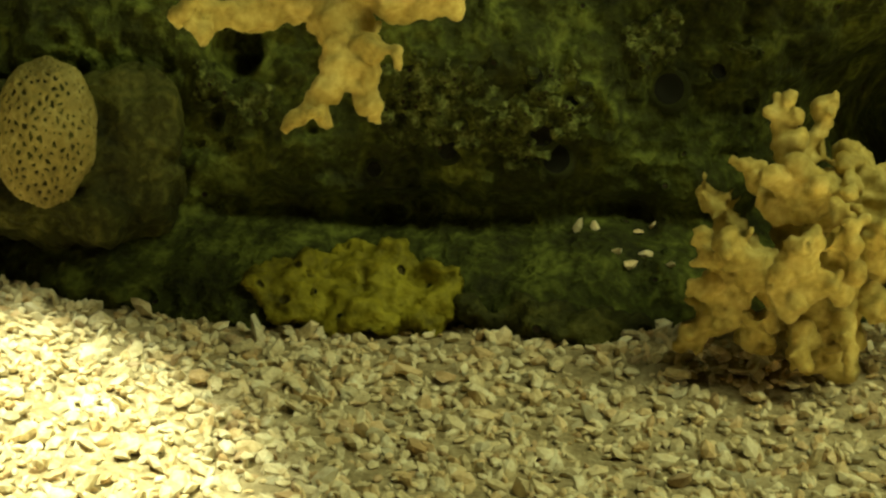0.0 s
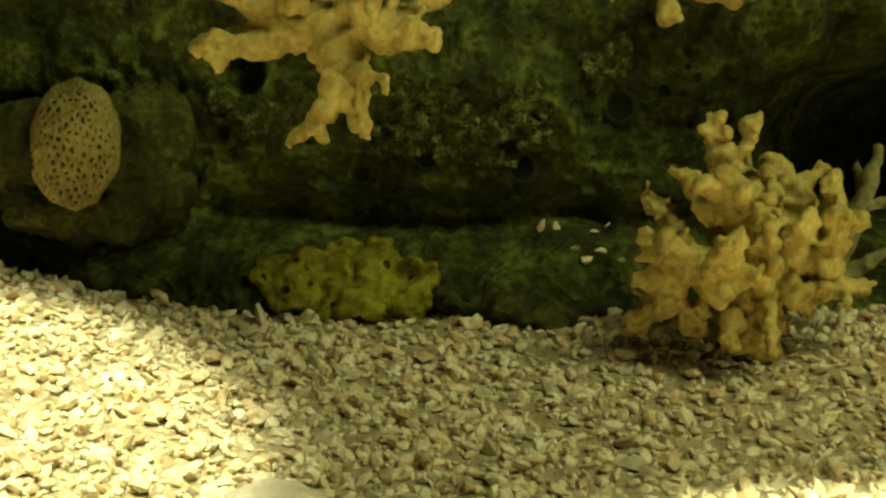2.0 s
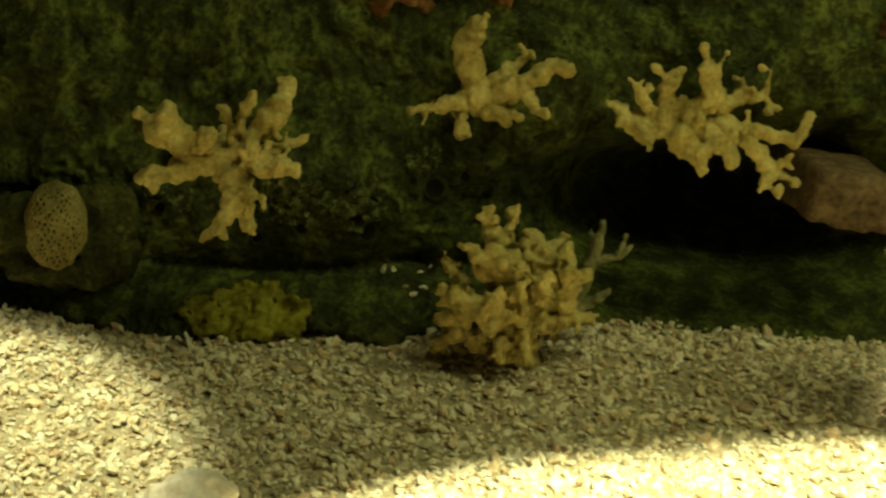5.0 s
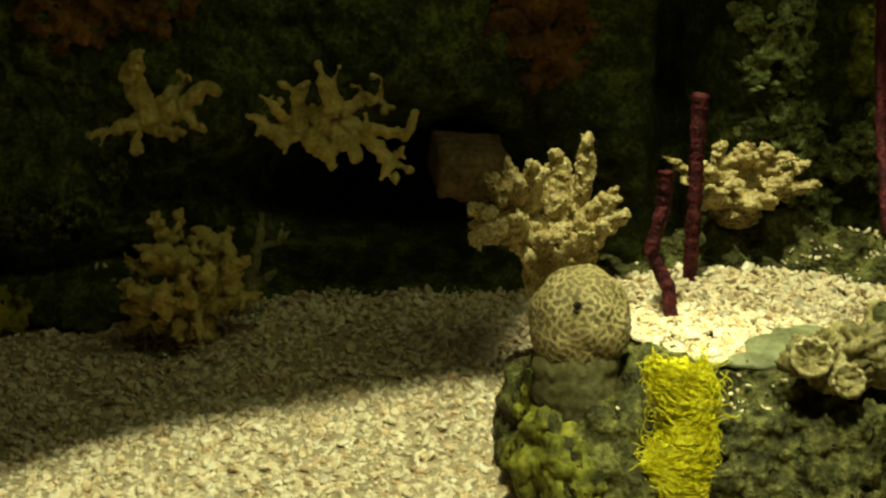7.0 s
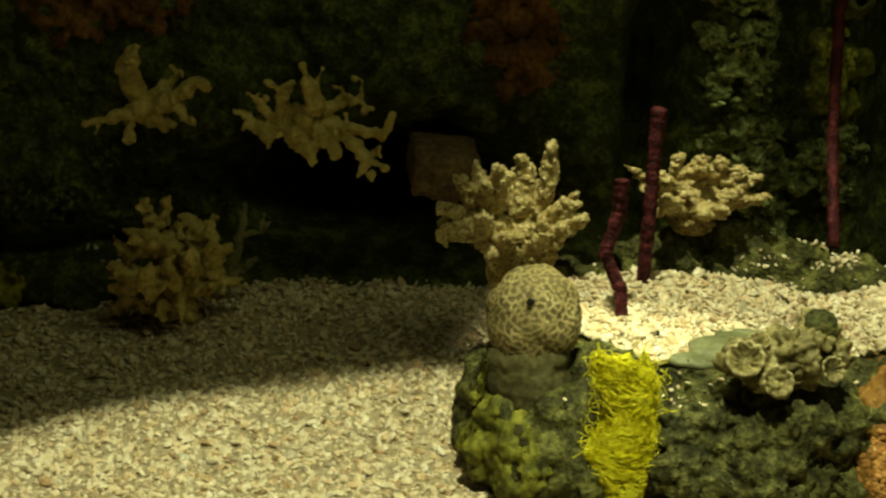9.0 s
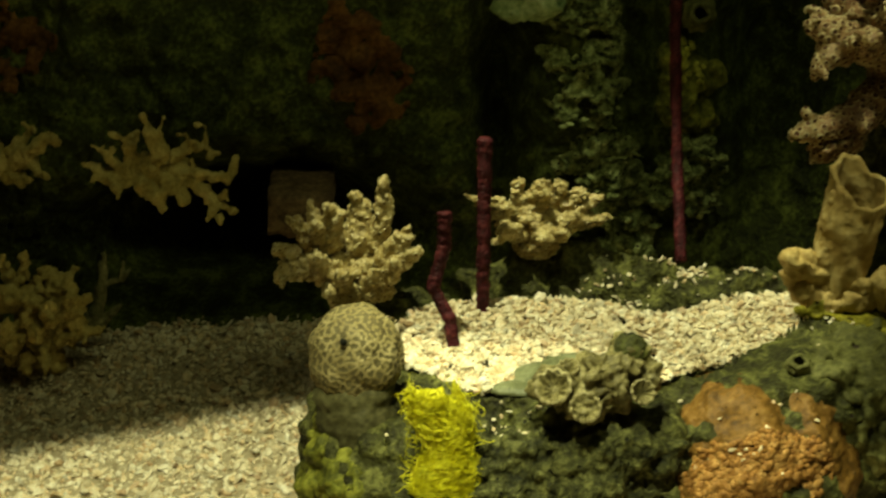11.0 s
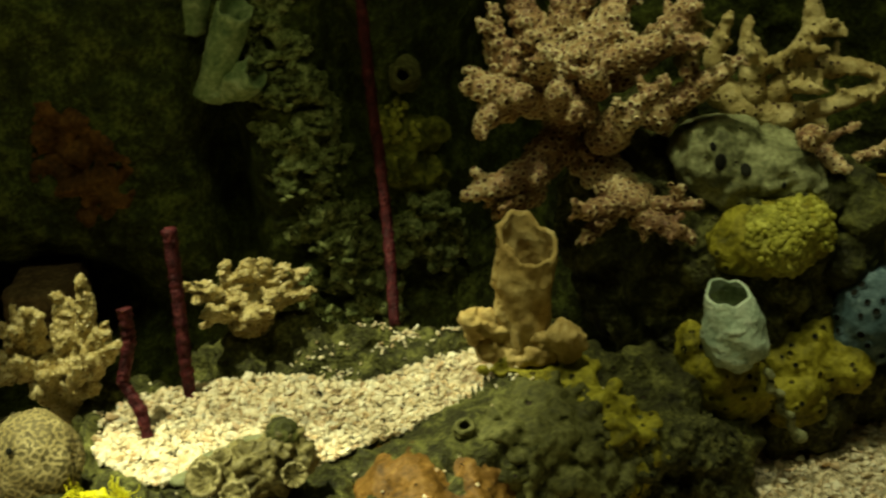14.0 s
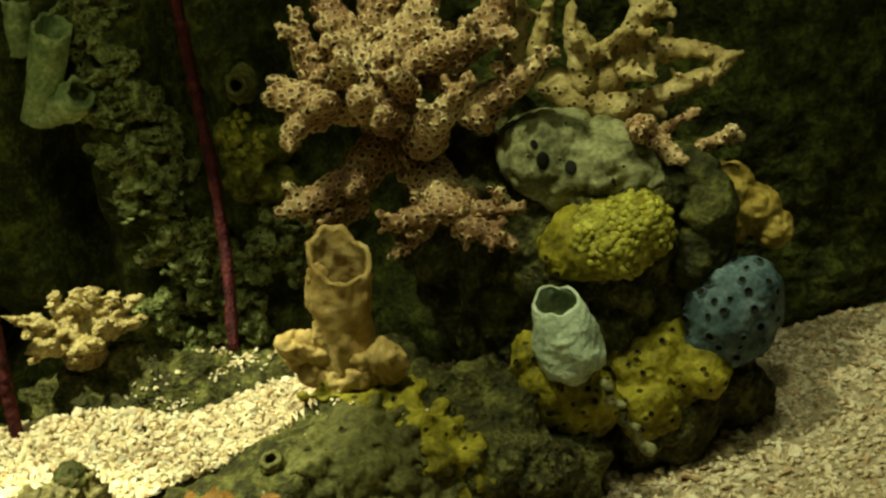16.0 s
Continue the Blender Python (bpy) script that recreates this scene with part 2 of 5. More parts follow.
def limb_chains(fill, knobs=0.25, seed=1, fingers=0.0, fat=1.0):
    """The balls of a branching coral, limb by limb: fill(limb) names each limb by its two ends and radii; a limb that goes on from the one before joins it."""
    rnd = random.Random(seed)
    chains, last = [], [None]

    def limb(x0, y0, z0, x1, y1, z1, r0, r1):
        a, b, r0, r1 = Vector((x0, y0, z0)), Vector((x1, y1, z1)), r0 * fat, r1 * fat
        if last[0] is None or (last[0] - a).length > 0.012:
            chains.append([])
        last[0] = b
        balls = chains[-1]
        n = min(14, max(2, int((b - a).length / (0.45 * min(r0, r1))) + 1))
        for i in range(n + 1):
            f = i / n
            r = r0 + (r1 - r0) * f
            w = Vector([rnd.uniform(-1, 1) for _ in range(3)]) * r * 0.18
            balls.append((tuple(a.lerp(b, f) + w), (r, r, r)))
            if rnd.random() < knobs:
                d = Vector([rnd.gauss(0, 1) for _ in range(3)]).normalized()
                k = r * rnd.uniform(0.35, 0.55)
                balls.append((tuple(a.lerp(b, f) + d * r * 0.95), (k, k, k)))
            if rnd.random() < fingers:
                d = (Vector([rnd.gauss(0, 1) for _ in range(3)]) + Vector((0, -0.7, 0.35)) + (b - a).normalized() * 0.6).normalized()
                k = max(0.0035, min(0.0095, r * rnd.uniform(0.35, 0.5)))
                for j in range(5):
                    p = a.lerp(b, f) + d * (r * 0.8 + k * 0.75 * j)
                    balls.append((tuple(p), (k * (1.05 - 0.05 * j),) * 3))
        if r1 > 0.006 and knobs > 0.2:
            for _ in range(2):
                d = ((b - a).normalized() + Vector([rnd.gauss(0, 0.7) for _ in range(3)])).normalized()
                k = r1 * rnd.uniform(0.45, 0.6)
                balls.append((tuple(b + d * r1 * 0.95), (k, k, k)))

    fill(limb)
    return chains


def coral(at, fill, material, label, knobs=0.25, seed=1, voxel=0.0035, rough=0.004, scale=45, fingers=0.0, fat=1.0):
    """A coral of a core and its branches."""
    base = thing("coral", at, label, "coral")
    for i, balls in enumerate(limb_chains(fill, knobs, seed, fingers, fat)):
        ob = link_mesh("branch" if i else "core", fused("branch" if i else "core", balls, voxel, rough, scale, 0.0014, 150, seed), material)
        ob.parent = base
    return base


def rock(name, at, balls, voxel, rough, scale, material, label, category="rock", seed=0.0, rough2=0.004, scale2=60, carve=None):
    me = fused(name, balls, voxel, rough, scale, rough2, scale2, seed, 5)
    if carve:
        for v in me.vertices:
            carve(v.co)
        me.update()
    ob = link_mesh(name, me, material)
    ob.location = at
    return tagged(ob, label, category)


def tube(points, radii, sides=14, closed=False):
    """Rings swept along points; ends capped. Returns verts, faces."""
    pts = [Vector(p) for p in points]
    vs, fs = [], []
    for i, p in enumerate(pts):
        t = (pts[min(i + 1, len(pts) - 1)] - pts[max(i - 1, 0)]).normalized()
        q = t.to_track_quat("Z", "Y").to_matrix()
        for k in range(sides):
            a = 2 * math.pi * k / sides
            vs.append(tuple(p + q @ Vector((math.cos(a), math.sin(a), 0)) * radii[i]))
    for i in range(len(pts) - 1):
        for k in range(sides):
            a, b = i * sides + k, i * sides + (k + 1) % sides
            fs.append((a, b, b + sides, a + sides))
    fs.append(tuple(range(sides))[::-1])
    fs.append(tuple(range((len(pts) - 1) * sides, len(pts) * sides)))
    return vs, fs


def crag(x, y, z, amp, s=1.0):
    """Rock relief at a place: broad lumps and fine crust."""
    p = Vector((x, y, z))
    return amp * (noise.fractal(p * 5 * s, 1.0, 2.1, 4) + 0.35 * noise.noise(p * 38 * s) + 0.18 * noise.noise(p * 90 * s))


# ---- setting: gravel floor, rock wall, dark hall ----
def floor_z(x, y):
    k = max(0.0, min(1.0, (x + 0.98) / 0.3)) * max(0.0, min(1.0, (0.6 - x) / 0.3))
    return 0.1 * min(y, 0.3) + k * 0.27 * max(0, min(y - 0.04, 0.13)) + 0.03 * math.exp(-((x + 0.22) / 0.2) ** 2 - ((y - 0.05) / 0.15) ** 2) + 0.005 * noise.noise(Vector((x * 5, y * 5, 0)))


def sheet(name, us, vs, place, material):
    verts = [place(u, v) for v in vs for u in us]
    w = len(us)
    faces = [(j * w + i, j * w + i + 1, (j + 1) * w + i + 1, (j + 1) * w + i) for j in range(len(vs) - 1) for i in range(w - 1)]
    me = bpy.data.meshes.new(name)
    me.from_pydata(verts, [], faces)
    me.update()
    me.shade_smooth()
    return link_mesh(name, me, material)


ground = sheet("ground", np.linspace(-2.2, 2.0, 120), np.linspace(-1.2, 0.95, 70), lambda x, y: (x, y, floor_z(x, y)), BED)
tagged(ground, "pale sandy gravel bed of the aquarium", "ground", kind="structure")


def bump(x, z, cx, cz, w, h, d):
    return d * math.exp(-((x - cx) / w) ** 2 - ((z - cz) / h) ** 2)


HOLES = ((-0.878, 0.179, 0.010), (-0.865, 0.159, 0.011), (-0.948, 0.158, 0.008), (-1.004, 0.134, 0.006), (-0.786, 0.22, 0.012), (-0.749, 0.237, 0.006),
         (-0.887, 0.222, 0.005), (-0.858, 0.206, 0.006), (-1.13, 0.162, 0.008), (-1.12, 0.143, 0.006), (-1.14, 0.14, 0.005), (-1.12, 0.215, 0.022), (-0.72, 0.21, 0.006))


def wall_y(x, z):
    y = 0.30 + 0.06 * max(0, min(1, (x + 0.1) / 0.5))
    y += bump(x, z, -0.40, 0.20, 0.24, 0.085, 0.45)
    y -= bump(x, z, -0.40, 0.02, 0.3, 0.06, 0.06)
    y -= bump(x, z, -0.95, 0.22, 0.35, 0.10, 0.06)
    y += bump(x, z, -0.95, 0.1 + 0.09 * (x + 0.95) + 0.012 * noise.noise(Vector((x * 9, 0, 2))), 0.6, 0.02, 0.04)
    y -= bump(x, z, -1.02, 0.03 + 0.05 * (x + 1), 0.35, 0.055, 0.10)
    y += bump(x, z, 0.035, 0.38, 0.035, 0.25, 0.15)
    y += bump(x, z, 0.25, 0.55, 0.03, 0.2, 0.1)
    y += bump(x, z, 0.5, 0.45, 0.1, 0.3, 0.25)
    if x < -0.6:
        y -= 0.006 * max(0, noise.noise(Vector((x * 60, z * 70, 3)))) * 2
        for hx, hz, r in HOLES:
            q = ((x - hx) / r) ** 2 + ((z - hz) / (r * 1.15)) ** 2
            if q < 3:
                y += 2.2 * r * max(0.0, 1 - q) ** 0.5 - 0.003 * math.exp(-((q - 1.3) / 0.4) ** 2)
    return y + crag(x, 0.3, z, 0.035)


WALL_X = np.concatenate([np.arange(-2.0, -1.3, 0.012), np.arange(-1.3, -0.6, 0.0035), np.arange(-0.6, 1.9, 0.008)])
WALL_Z = np.concatenate([np.arange(-0.08, 0.36, 0.0042), np.arange(0.36, 0.8, 0.008), np.arange(0.8, 1.25, 0.03)])
wall = sheet("wall_back", WALL_X, WALL_Z, lambda x, z: (x, wall_y(x, z), z), WALL)
tagged(wall, "dark green algae-covered artificial rock wall", "wall", kind="structure")


def slab(name, x0, x1, y0, y1, z0, z1, material, label):
    bm = bmesh.new()
    bmesh.ops.create_cube(bm, size=1)
    for v in bm.verts:
        v.co = Vector(((x0 + x1) / 2 + v.co.x * (x1 - x0), (y0 + y1) / 2 + v.co.y * (y1 - y0), (z0 + z1) / 2 + v.co.z * (z1 - z0)))
    return tagged(part(name, bm, material, smooth=False), label, name.split("_")[0], kind="structure")


slab("wall_west", -2.3, -2.1, -3.2, 1.2, -0.6, 2.6, HALL, "dark plain side wall of the tank and hall")
slab("wall_east", 1.95, 2.15, -3.2, 1.2, -0.6, 2.6, HALL, "dark plain side wall of the tank and hall")
slab("wall_hall", -2.3, 2.15, -3.4, -3.2, -0.6, 2.6, HALL, "dark plain wall of the viewing hall")
slab("wall_rear", -2.3, 2.15, 1.2, 1.4, -0.6, 2.6, HALL, "dark plain wall behind the rockwork")
slab("ceiling", -2.3, 2.15, -3.4, 1.4, 2.6, 2.75, HALL, "dark plain ceiling")
slab("floor_hall", -2.3, 2.15, -3.4, -1.2, -0.75, -0.6, HALL, "dark plain floor of the viewing hall")

# ---- the corals, limb by limb ----
C1_AT = (-1.025, 0.100, 0.267)


def c1_limbs(limb):
    limb(-.04, 0, -.004, .02, 0, .012, .0191, .0191)
    limb(-.034, 0, .011, -.069, -.01, .034, .0171, .0191)
    limb(-.062, -.01, .041, -.062, -.02, .055, .015, .0123)
    limb(-.038, -.01, -.008, -.073, -.03, -.013, .0123, .0096)
    limb(-.073, -.03, -.013, -.088, -.04, -.015, .0068, .0048)
    limb(-.07, -.03, -.016, -.069, -.04, -.027, .0061, .0048)
    limb(-.025, -.01, .021, -.019, -.03, .036, .0137, .0096)
    limb(.013, 0, .018, -.002, 0, .058, .0096, .0061)
    limb(-.002, 0, .058, -.009, 0, .064, .0055, .0041)
    limb(.012, 0, .035, .028, -.02, .085, .0089, .0055)
    limb(.022, 0, .026, .048, 0, .056, .0123, .0137)
    limb(.048, 0, .056, .065, .01, .092, .015, .0102)
    limb(.065, .01, .092, .056, .01, .098, .0068, .0048)
    limb(.026, 0, .016, .059, 0, .025, .0082, .0061)
    limb(.059, 0, .025, .091, .01, .04, .0061, .0041)
    limb(.021, -.01, .008, .063, -.02, .007, .0123, .0109)
    limb(.063, -.02, .007, .083, -.03, .011, .0109, .0082)
    limb(.029, -.02, .018, .037, -.05, .035, .0096, .0075)
    limb(.012, -.01, -.003, .02, -.03, -.039, .0171, .0137)
    limb(.02, -.03, -.039, .006, -.04, -.058, .0096, .0068)
    limb(.006, -.04, -.058, -.014, -.05, -.077, .0068, .0048)
    limb(.006, -.04, -.061, .013, -.05, -.071, .0055, .0048)
    limb(.029, -.03, -.024, .05, -.05, -.024, .0096, .0068)
    limb(.033, -.03, -.038, .039, -.04, -.058, .0089, .0055)
    limb(0, 0, 0, -.016, .12, .013, .015, .0109)


C2_AT = (-0.741, 0.262, 0.345)


def c2_limbs(limb):
    limb(-.003, 0, -.004, -.018, 0, .039, .0182, .016)
    limb(-.018, 0, .039, -.027, -.01, .065, .016, .0131)
    limb(-.027, -.01, .065, -.011, -.03, .091, .0146, .0109)
    limb(-.007, 0, -.004, -.046, -.02, -.011, .0131, .0087)
    limb(-.046, -.02, -.011, -.083, -.04, -.019, .0073, .0036)
    limb(-.066, -.03, -.018, -.068, -.04, -.032, .0051, .0036)
    limb(-.024, 0, -.017, -.021, -.03, -.04, .0102, .0066)
    limb(-.018, -.03, -.032, -.014, -.03, -.044, .0051, .0036)
    limb(.001, 0, -.015, .031, -.02, -.017, .0131, .0102)
    limb(.011, 0, .001, .045, -.02, .023, .0131, .0146)
    limb(.045, -.02, .023, .085, -.03, .05, .0117, .0095)
    limb(.085, -.03, .05, .099, -.04, .046, .0087, .0058)
    limb(.045, -.02, .019, .065, -.03, .001, .0095, .0066)
    limb(.065, -.03, .001, .08, -.04, -.007, .0058, .0036)
    limb(.034, -.01, -.013, .052, -.04, -.013, .008, .0044)
    limb(.016, 0, .02, .046, 0, .048, .0117, .0066)
    limb(.046, 0, .048, .053, 0, .061, .0066, .0051)
    limb(0, 0, 0, -.001, .06, -.001, .0204, .0146)


C3_AT = (-0.489, 0.200, 0.348)


def c3_limbs(limb):
    limb(-.07, 0, -.006, .036, 0, -.004, .0157, .0171)
    limb(-.07, 0, -.006, -.105, -.01, .018, .01, .0057)
    limb(-.081, 0, 0, -.093, -.02, -.007, .0093, .0057)
    limb(-.063, -.01, -.011, -.053, -.03, -.023, .0093, .0071)
    limb(-.05, 0, .006, -.077, -.02, .04, .0085, .005)
    limb(-.037, 0, .011, -.035, 0, .054, .0107, .0085)
    limb(-.034, 0, .05, -.059, -.02, .066, .0071, .005)
    limb(-.035, 0, .054, -.025, 0, .063, .0064, .0043)
    limb(-.01, -.01, .012, .014, -.02, .037, .0142, .0128)
    limb(.014, -.02, .034, .001, -.03, .077, .0128, .0078)
    limb(-.001, -.03, .076, -.006, -.03, .093, .0064, .0043)
    limb(.011, -.02, .062, .016, -.02, .077, .0064, .0043)
    limb(.026, 0, .017, .054, 0, .044, .0093, .0071)
    limb(.054, 0, .044, .048, 0, .061, .005, .0036)
    limb(.058, 0, .041, .08, 0, .039, .0064, .005)
    limb(.08, 0, .039, .079, 0, .071, .0057, .0036)
    limb(.08, 0, .039, .094, 0, .028, .0057, .0036)
    limb(-.014, -.01, -.013, .013, -.03, -.046, .0178, .0071)
    limb(.021, -.01, -.01, .042, -.03, -.029, .0157, .0085)
    limb(.035, 0, .003, .068, -.02, 0, .0128, .0093)
    limb(.068, -.02, 0, .115, -.03, -.001, .0093, .0071)
    limb(.115, -.03, -.001, .128, -.03, .029, .0085, .0043)
    limb(.062, -.02, -.008, .093, -.03, -.039, .0114, .01)
    limb(.093, -.03, -.039, .081, -.04, -.066, .0078, .0043)
    limb(.097, -.03, -.042, .121, -.04, -.052, .0085, .0043)
    limb(.085, -.03, -.058, .1, -.05, -.065, .005, .0028)
    limb(.099, -.03, -.035, .111, -.04, -.02, .0071, .0043)
    limb(-.007, 0, -.004, .022, .22, -.03, .0199, .0157)


CR_AT = (-0.665, 0.150, 0.058)


def cr_limbs(limb):
    limb(-.007, 0, .015, -.023, 0, .056, .0263, .0263)
    limb(-.018, 0, .057, -.023, 0, .098, .0289, .0237)
    limb(.015, .02, .061, .016, .03, .108, .0289, .021)
    limb(.015, .03, .113, .001, .03, .138, .0184, .0116)
    limb(-.037, -.02, .111, -.04, -.03, .127, .0184, .0131)
    limb(-.048, 0, .132, -.06, 0, .169, .0095, .0063)
    limb(-.032, .01, .137, -.026, .01, .171, .0095, .0063)
    limb(-.056, 0, .116, -.079, -.01, .13, .0105, .0074)
    limb(-.077, 0, .082, -.101, 0, .106, .0095, .0063)
    limb(-.076, -.02, .06, -.106, -.03, .074, .0105, .0053)
    limb(-.069, -.02, .045, -.102, -.03, .044, .0131, .0063)
    limb(-.077, -.02, .028, -.092, -.02, .019, .0131, .0105)
    limb(-.05, -.02, .052, -.09, -.05, .082, .0158, .0074)
    limb(-.041, -.04, .052, -.044, -.07, .089, .0158, .0074)
    limb(-.012, -.03, .064, -.019, -.06, .099, .0137, .0074)
    limb(-.026, -.03, .021, -.026, -.04, .007, .0116, .0063)
    limb(0, -.03, .034, .003, -.04, .018, .0084, .0063)
    limb(.023, -.01, .047, .075, 0, .053, .0116, .0074)
    limb(.05, 0, .053, .046, -.01, .107, .0116, .0126)
    limb(.046, -.01, .107, .039, 0, .136, .0116, .0074)
    limb(.054, 0, .096, .066, 0, .102, .0095, .0053)
    limb(-.056, -.02, .108, -.035, -.04, .119, .0105, .0084)
    limb(.012, -.02, .085, .016, -.04, .109, .0137, .0084)
    limb(-.048, 0, .011, -.058, -.03, .028, .0126, .0095)


CK_AT = (-0.601, 0.200, 0.108)


def ck_limbs(limb):
    limb(-.005, 0, -.006, .013, 0, .061, .012, .0087)
    limb(.013, 0, .061, .022, 0, .11, .0076, .0049)
    limb(.016, 0, .072, .009, .02, .095, .0054, .0038)
    limb(.013, 0, .061, .044, 0, .067, .0065, .0044)
    limb(.044, 0, .067, .059, 0, .085, .0044, .0033)
    limb(.044, 0, .067, .051, 0, .098, .0044, .0033)
    limb(.011, 0, .001, .039, 0, .026, .0076, .0049)
    limb(.034, 0, .023, .041, 0, .032, .0054, .0033)
    limb(.001, 0, -.005, -.011, 0, .004, .0131, .0109)


HOOD_AT = (-0.183, 0.030, 0.200)


def hood_limbs(limb):
    limb(0, 0, -.007, -.006, .01, .037, .0309, .0322)
    limb(-.034, .01, .045, .017, .02, .051, .0257, .027)
    limb(-.052, 0, .059, -.093, -.03, .056, .0212, .0116)
    limb(-.082, -.01, .076, -.104, -.02, .086, .0142, .009)
    limb(-.057, 0, .082, -.072, -.01, .122, .0154, .009)
    limb(-.05, 0, .109, -.056, .01, .142, .0129, .0064)
    limb(-.073, 0, .116, -.086, -.02, .129, .009, .0058)
    limb(-.035, 0, .088, -.023, -.01, .135, .0193, .0129)
    limb(-.023, -.01, .135, -.029, -.02, .146, .009, .0064)
    limb(.005, .02, .081, .011, .03, .138, .0232, .0129)
    limb(.012, .03, .135, .002, .02, .153, .009, .0064)
    limb(.044, .02, .114, .047, .02, .169, .0142, .009)
    limb(.03, .02, .081, .044, .02, .114, .018, .0142)
    limb(.05, 0, .067, .074, -.02, .1, .0193, .0109)
    limb(.057, -.01, .061, .088, -.03, .08, .018, .009)
    limb(.073, -.01, .09, .079, -.02, .115, .009, .0058)
    limb(-.02, -.02, .011, -.031, -.04, .032, .0142, .0097)
    limb(.011, -.01, .011, .047, -.03, .028, .0161, .0116)
    limb(-.072, -.02, .056, -.099, -.04, .049, .0129, .0071)
    limb(-.041, -.02, .055, -.046, -.05, .083, .0154, .0097)
    limb(.05, -.02, .047, .062, -.05, .075, .0154, .0097)
    limb(-.02, -.02, .032, -.007, -.05, .058, .0167, .0103)
    limb(.021, -.02, .031, .037, -.05, .057, .0142, .009)
    limb(-.043, -.01, .102, -.045, -.04, .128, .0129, .0077)


SMALL_AT = (0.081, 0.120, 0.258)


def small_limbs(limb):
    limb(0, 0, 0, 0, .01, .039, .0319, .0299)
    limb(-.033, 0, .035, .046, 0, .045, .0226, .024)
    limb(-.026, .01, .042, .001, .02, .067, .0226, .0226)
    limb(.014, .02, .067, .046, .01, .062, .0213, .02)
    limb(-.033, 0, .046, -.053, -.01, .087, .0146, .0093)
    limb(-.053, 0, .063, -.082, 0, .088, .01, .0053)
    limb(-.023, .01, .07, -.022, .01, .117, .0113, .0073)
    limb(0, .01, .077, .007, .01, .11, .0146, .01)
    limb(.023, .01, .076, .032, 0, .11, .0146, .01)
    limb(.042, 0, .076, .055, 0, .098, .0133, .0086)
    limb(.052, 0, .059, .08, .01, .081, .0133, .0086)
    limb(.049, 0, .041, .089, -.02, .054, .0146, .0067)
    limb(.012, -.02, .021, .03, -.04, .034, .0186, .0126)
    limb(-.027, -.02, .025, -.04, -.05, .047, .0173, .012)
    limb(.006, -.01, .097, .014, -.03, .109, .0093, .006)
    limb(.038, -.02, .045, .046, -.04, .065, .0133, .0086)
    limb(-.034, -.02, .066, -.041, -.03, .083, .0106, .0067)


BIG_AT = (0.627, 0.100, 0.430)


def big_limbs(limb):
    limb(-.01, .08, -.022, -.048, 0, .113, .0293, .0352)
    limb(-.046, 0, .118, -.129, -.03, .129, .0352, .0235)
    limb(-.129, -.03, .129, -.166, -.06, .103, .0235, .0106)
    limb(-.133, -.03, .136, -.176, -.05, .152, .0223, .0106)
    limb(-.135, -.02, .134, -.172, -.03, .17, .0164, .007)
    limb(-.125, 0, .163, -.136, 0, .218, .0205, .0117)
    limb(-.136, 0, .218, -.152, -.02, .234, .0094, .0053)
    limb(-.133, 0, .23, -.131, 0, .249, .0082, .0053)
    limb(-.063, 0, .151, -.089, .02, .229, .0293, .0205)
    limb(-.089, .02, .229, -.096, .03, .269, .0176, .0117)
    limb(-.05, .01, .159, -.025, .03, .232, .0323, .0235)
    limb(-.025, .03, .232, .001, .03, .268, .0223, .0129)
    limb(-.018, -.02, .159, .028, -.01, .218, .0264, .0205)
    limb(.027, 0, .216, .053, 0, .257, .0188, .0117)
    limb(.012, -.03, .161, .086, -.06, .182, .0188, .0152)
    limb(.086, -.06, .182, .139, -.07, .181, .0141, .0076)
    limb(.031, .02, .129, .118, .03, .187, .0235, .0188)
    limb(.118, .03, .187, .15, .03, .233, .0176, .0106)
    limb(.003, -.04, .06, .032, -.09, .097, .0246, .0164)
    limb(.032, -.09, .097, .085, -.11, .143, .0158, .0076)
    limb(.075, -.02, .077, .141, -.05, .118, .0211, .0152)
    limb(.141, -.05, .118, .186, -.08, .153, .0141, .0065)
    limb(-.055, 0, .053, -.107, -.03, .017, .0264, .0235)
    limb(-.107, -.03, .017, -.186, -.07, .01, .0211, .0117)
    limb(-.109, -.02, -.011, -.152, -.04, -.028, .0211, .0129)
    limb(-.012, .02, .009, .024, -.08, -.022, .0264, .0235)
    limb(.025, -.1, -.022, -.042, -.15, -.01, .0164, .0106)
    limb(-.042, -.15, -.01, -.051, -.16, .001, .0094, .0059)
    limb(-.01, -.12, -.032, -.045, -.15, -.048, .0129, .0065)
    limb(.038, -.1, -.042, .097, -.14, -.066, .0152, .007)
    limb(.057, -.09, -.031, .111, -.11, -.031, .0117, .0065)
    limb(.086, -.1, -.027, .094, -.11, -.004, .007, .0047)
    limb(-.077, -.05, .166, -.069, -.09, .19, .0176, .0094)
    limb(-.054, -.05, .115, -.06, -.1, .14, .0199, .0117)
    limb(-.027, -.05, .104, -.04, -.09, .108, .0176, .0106)
    limb(-.106, -.06, .133, -.109, -.1, .146, .0152, .0106)
    limb(-.009, -.05, .135, -.006, -.09, .161, .0176, .0106)
    limb(-.084, -.03, .197, -.087, -.07, .212, .0152, .0088)


BACK_AT = (0.875, 0.130, 0.461)


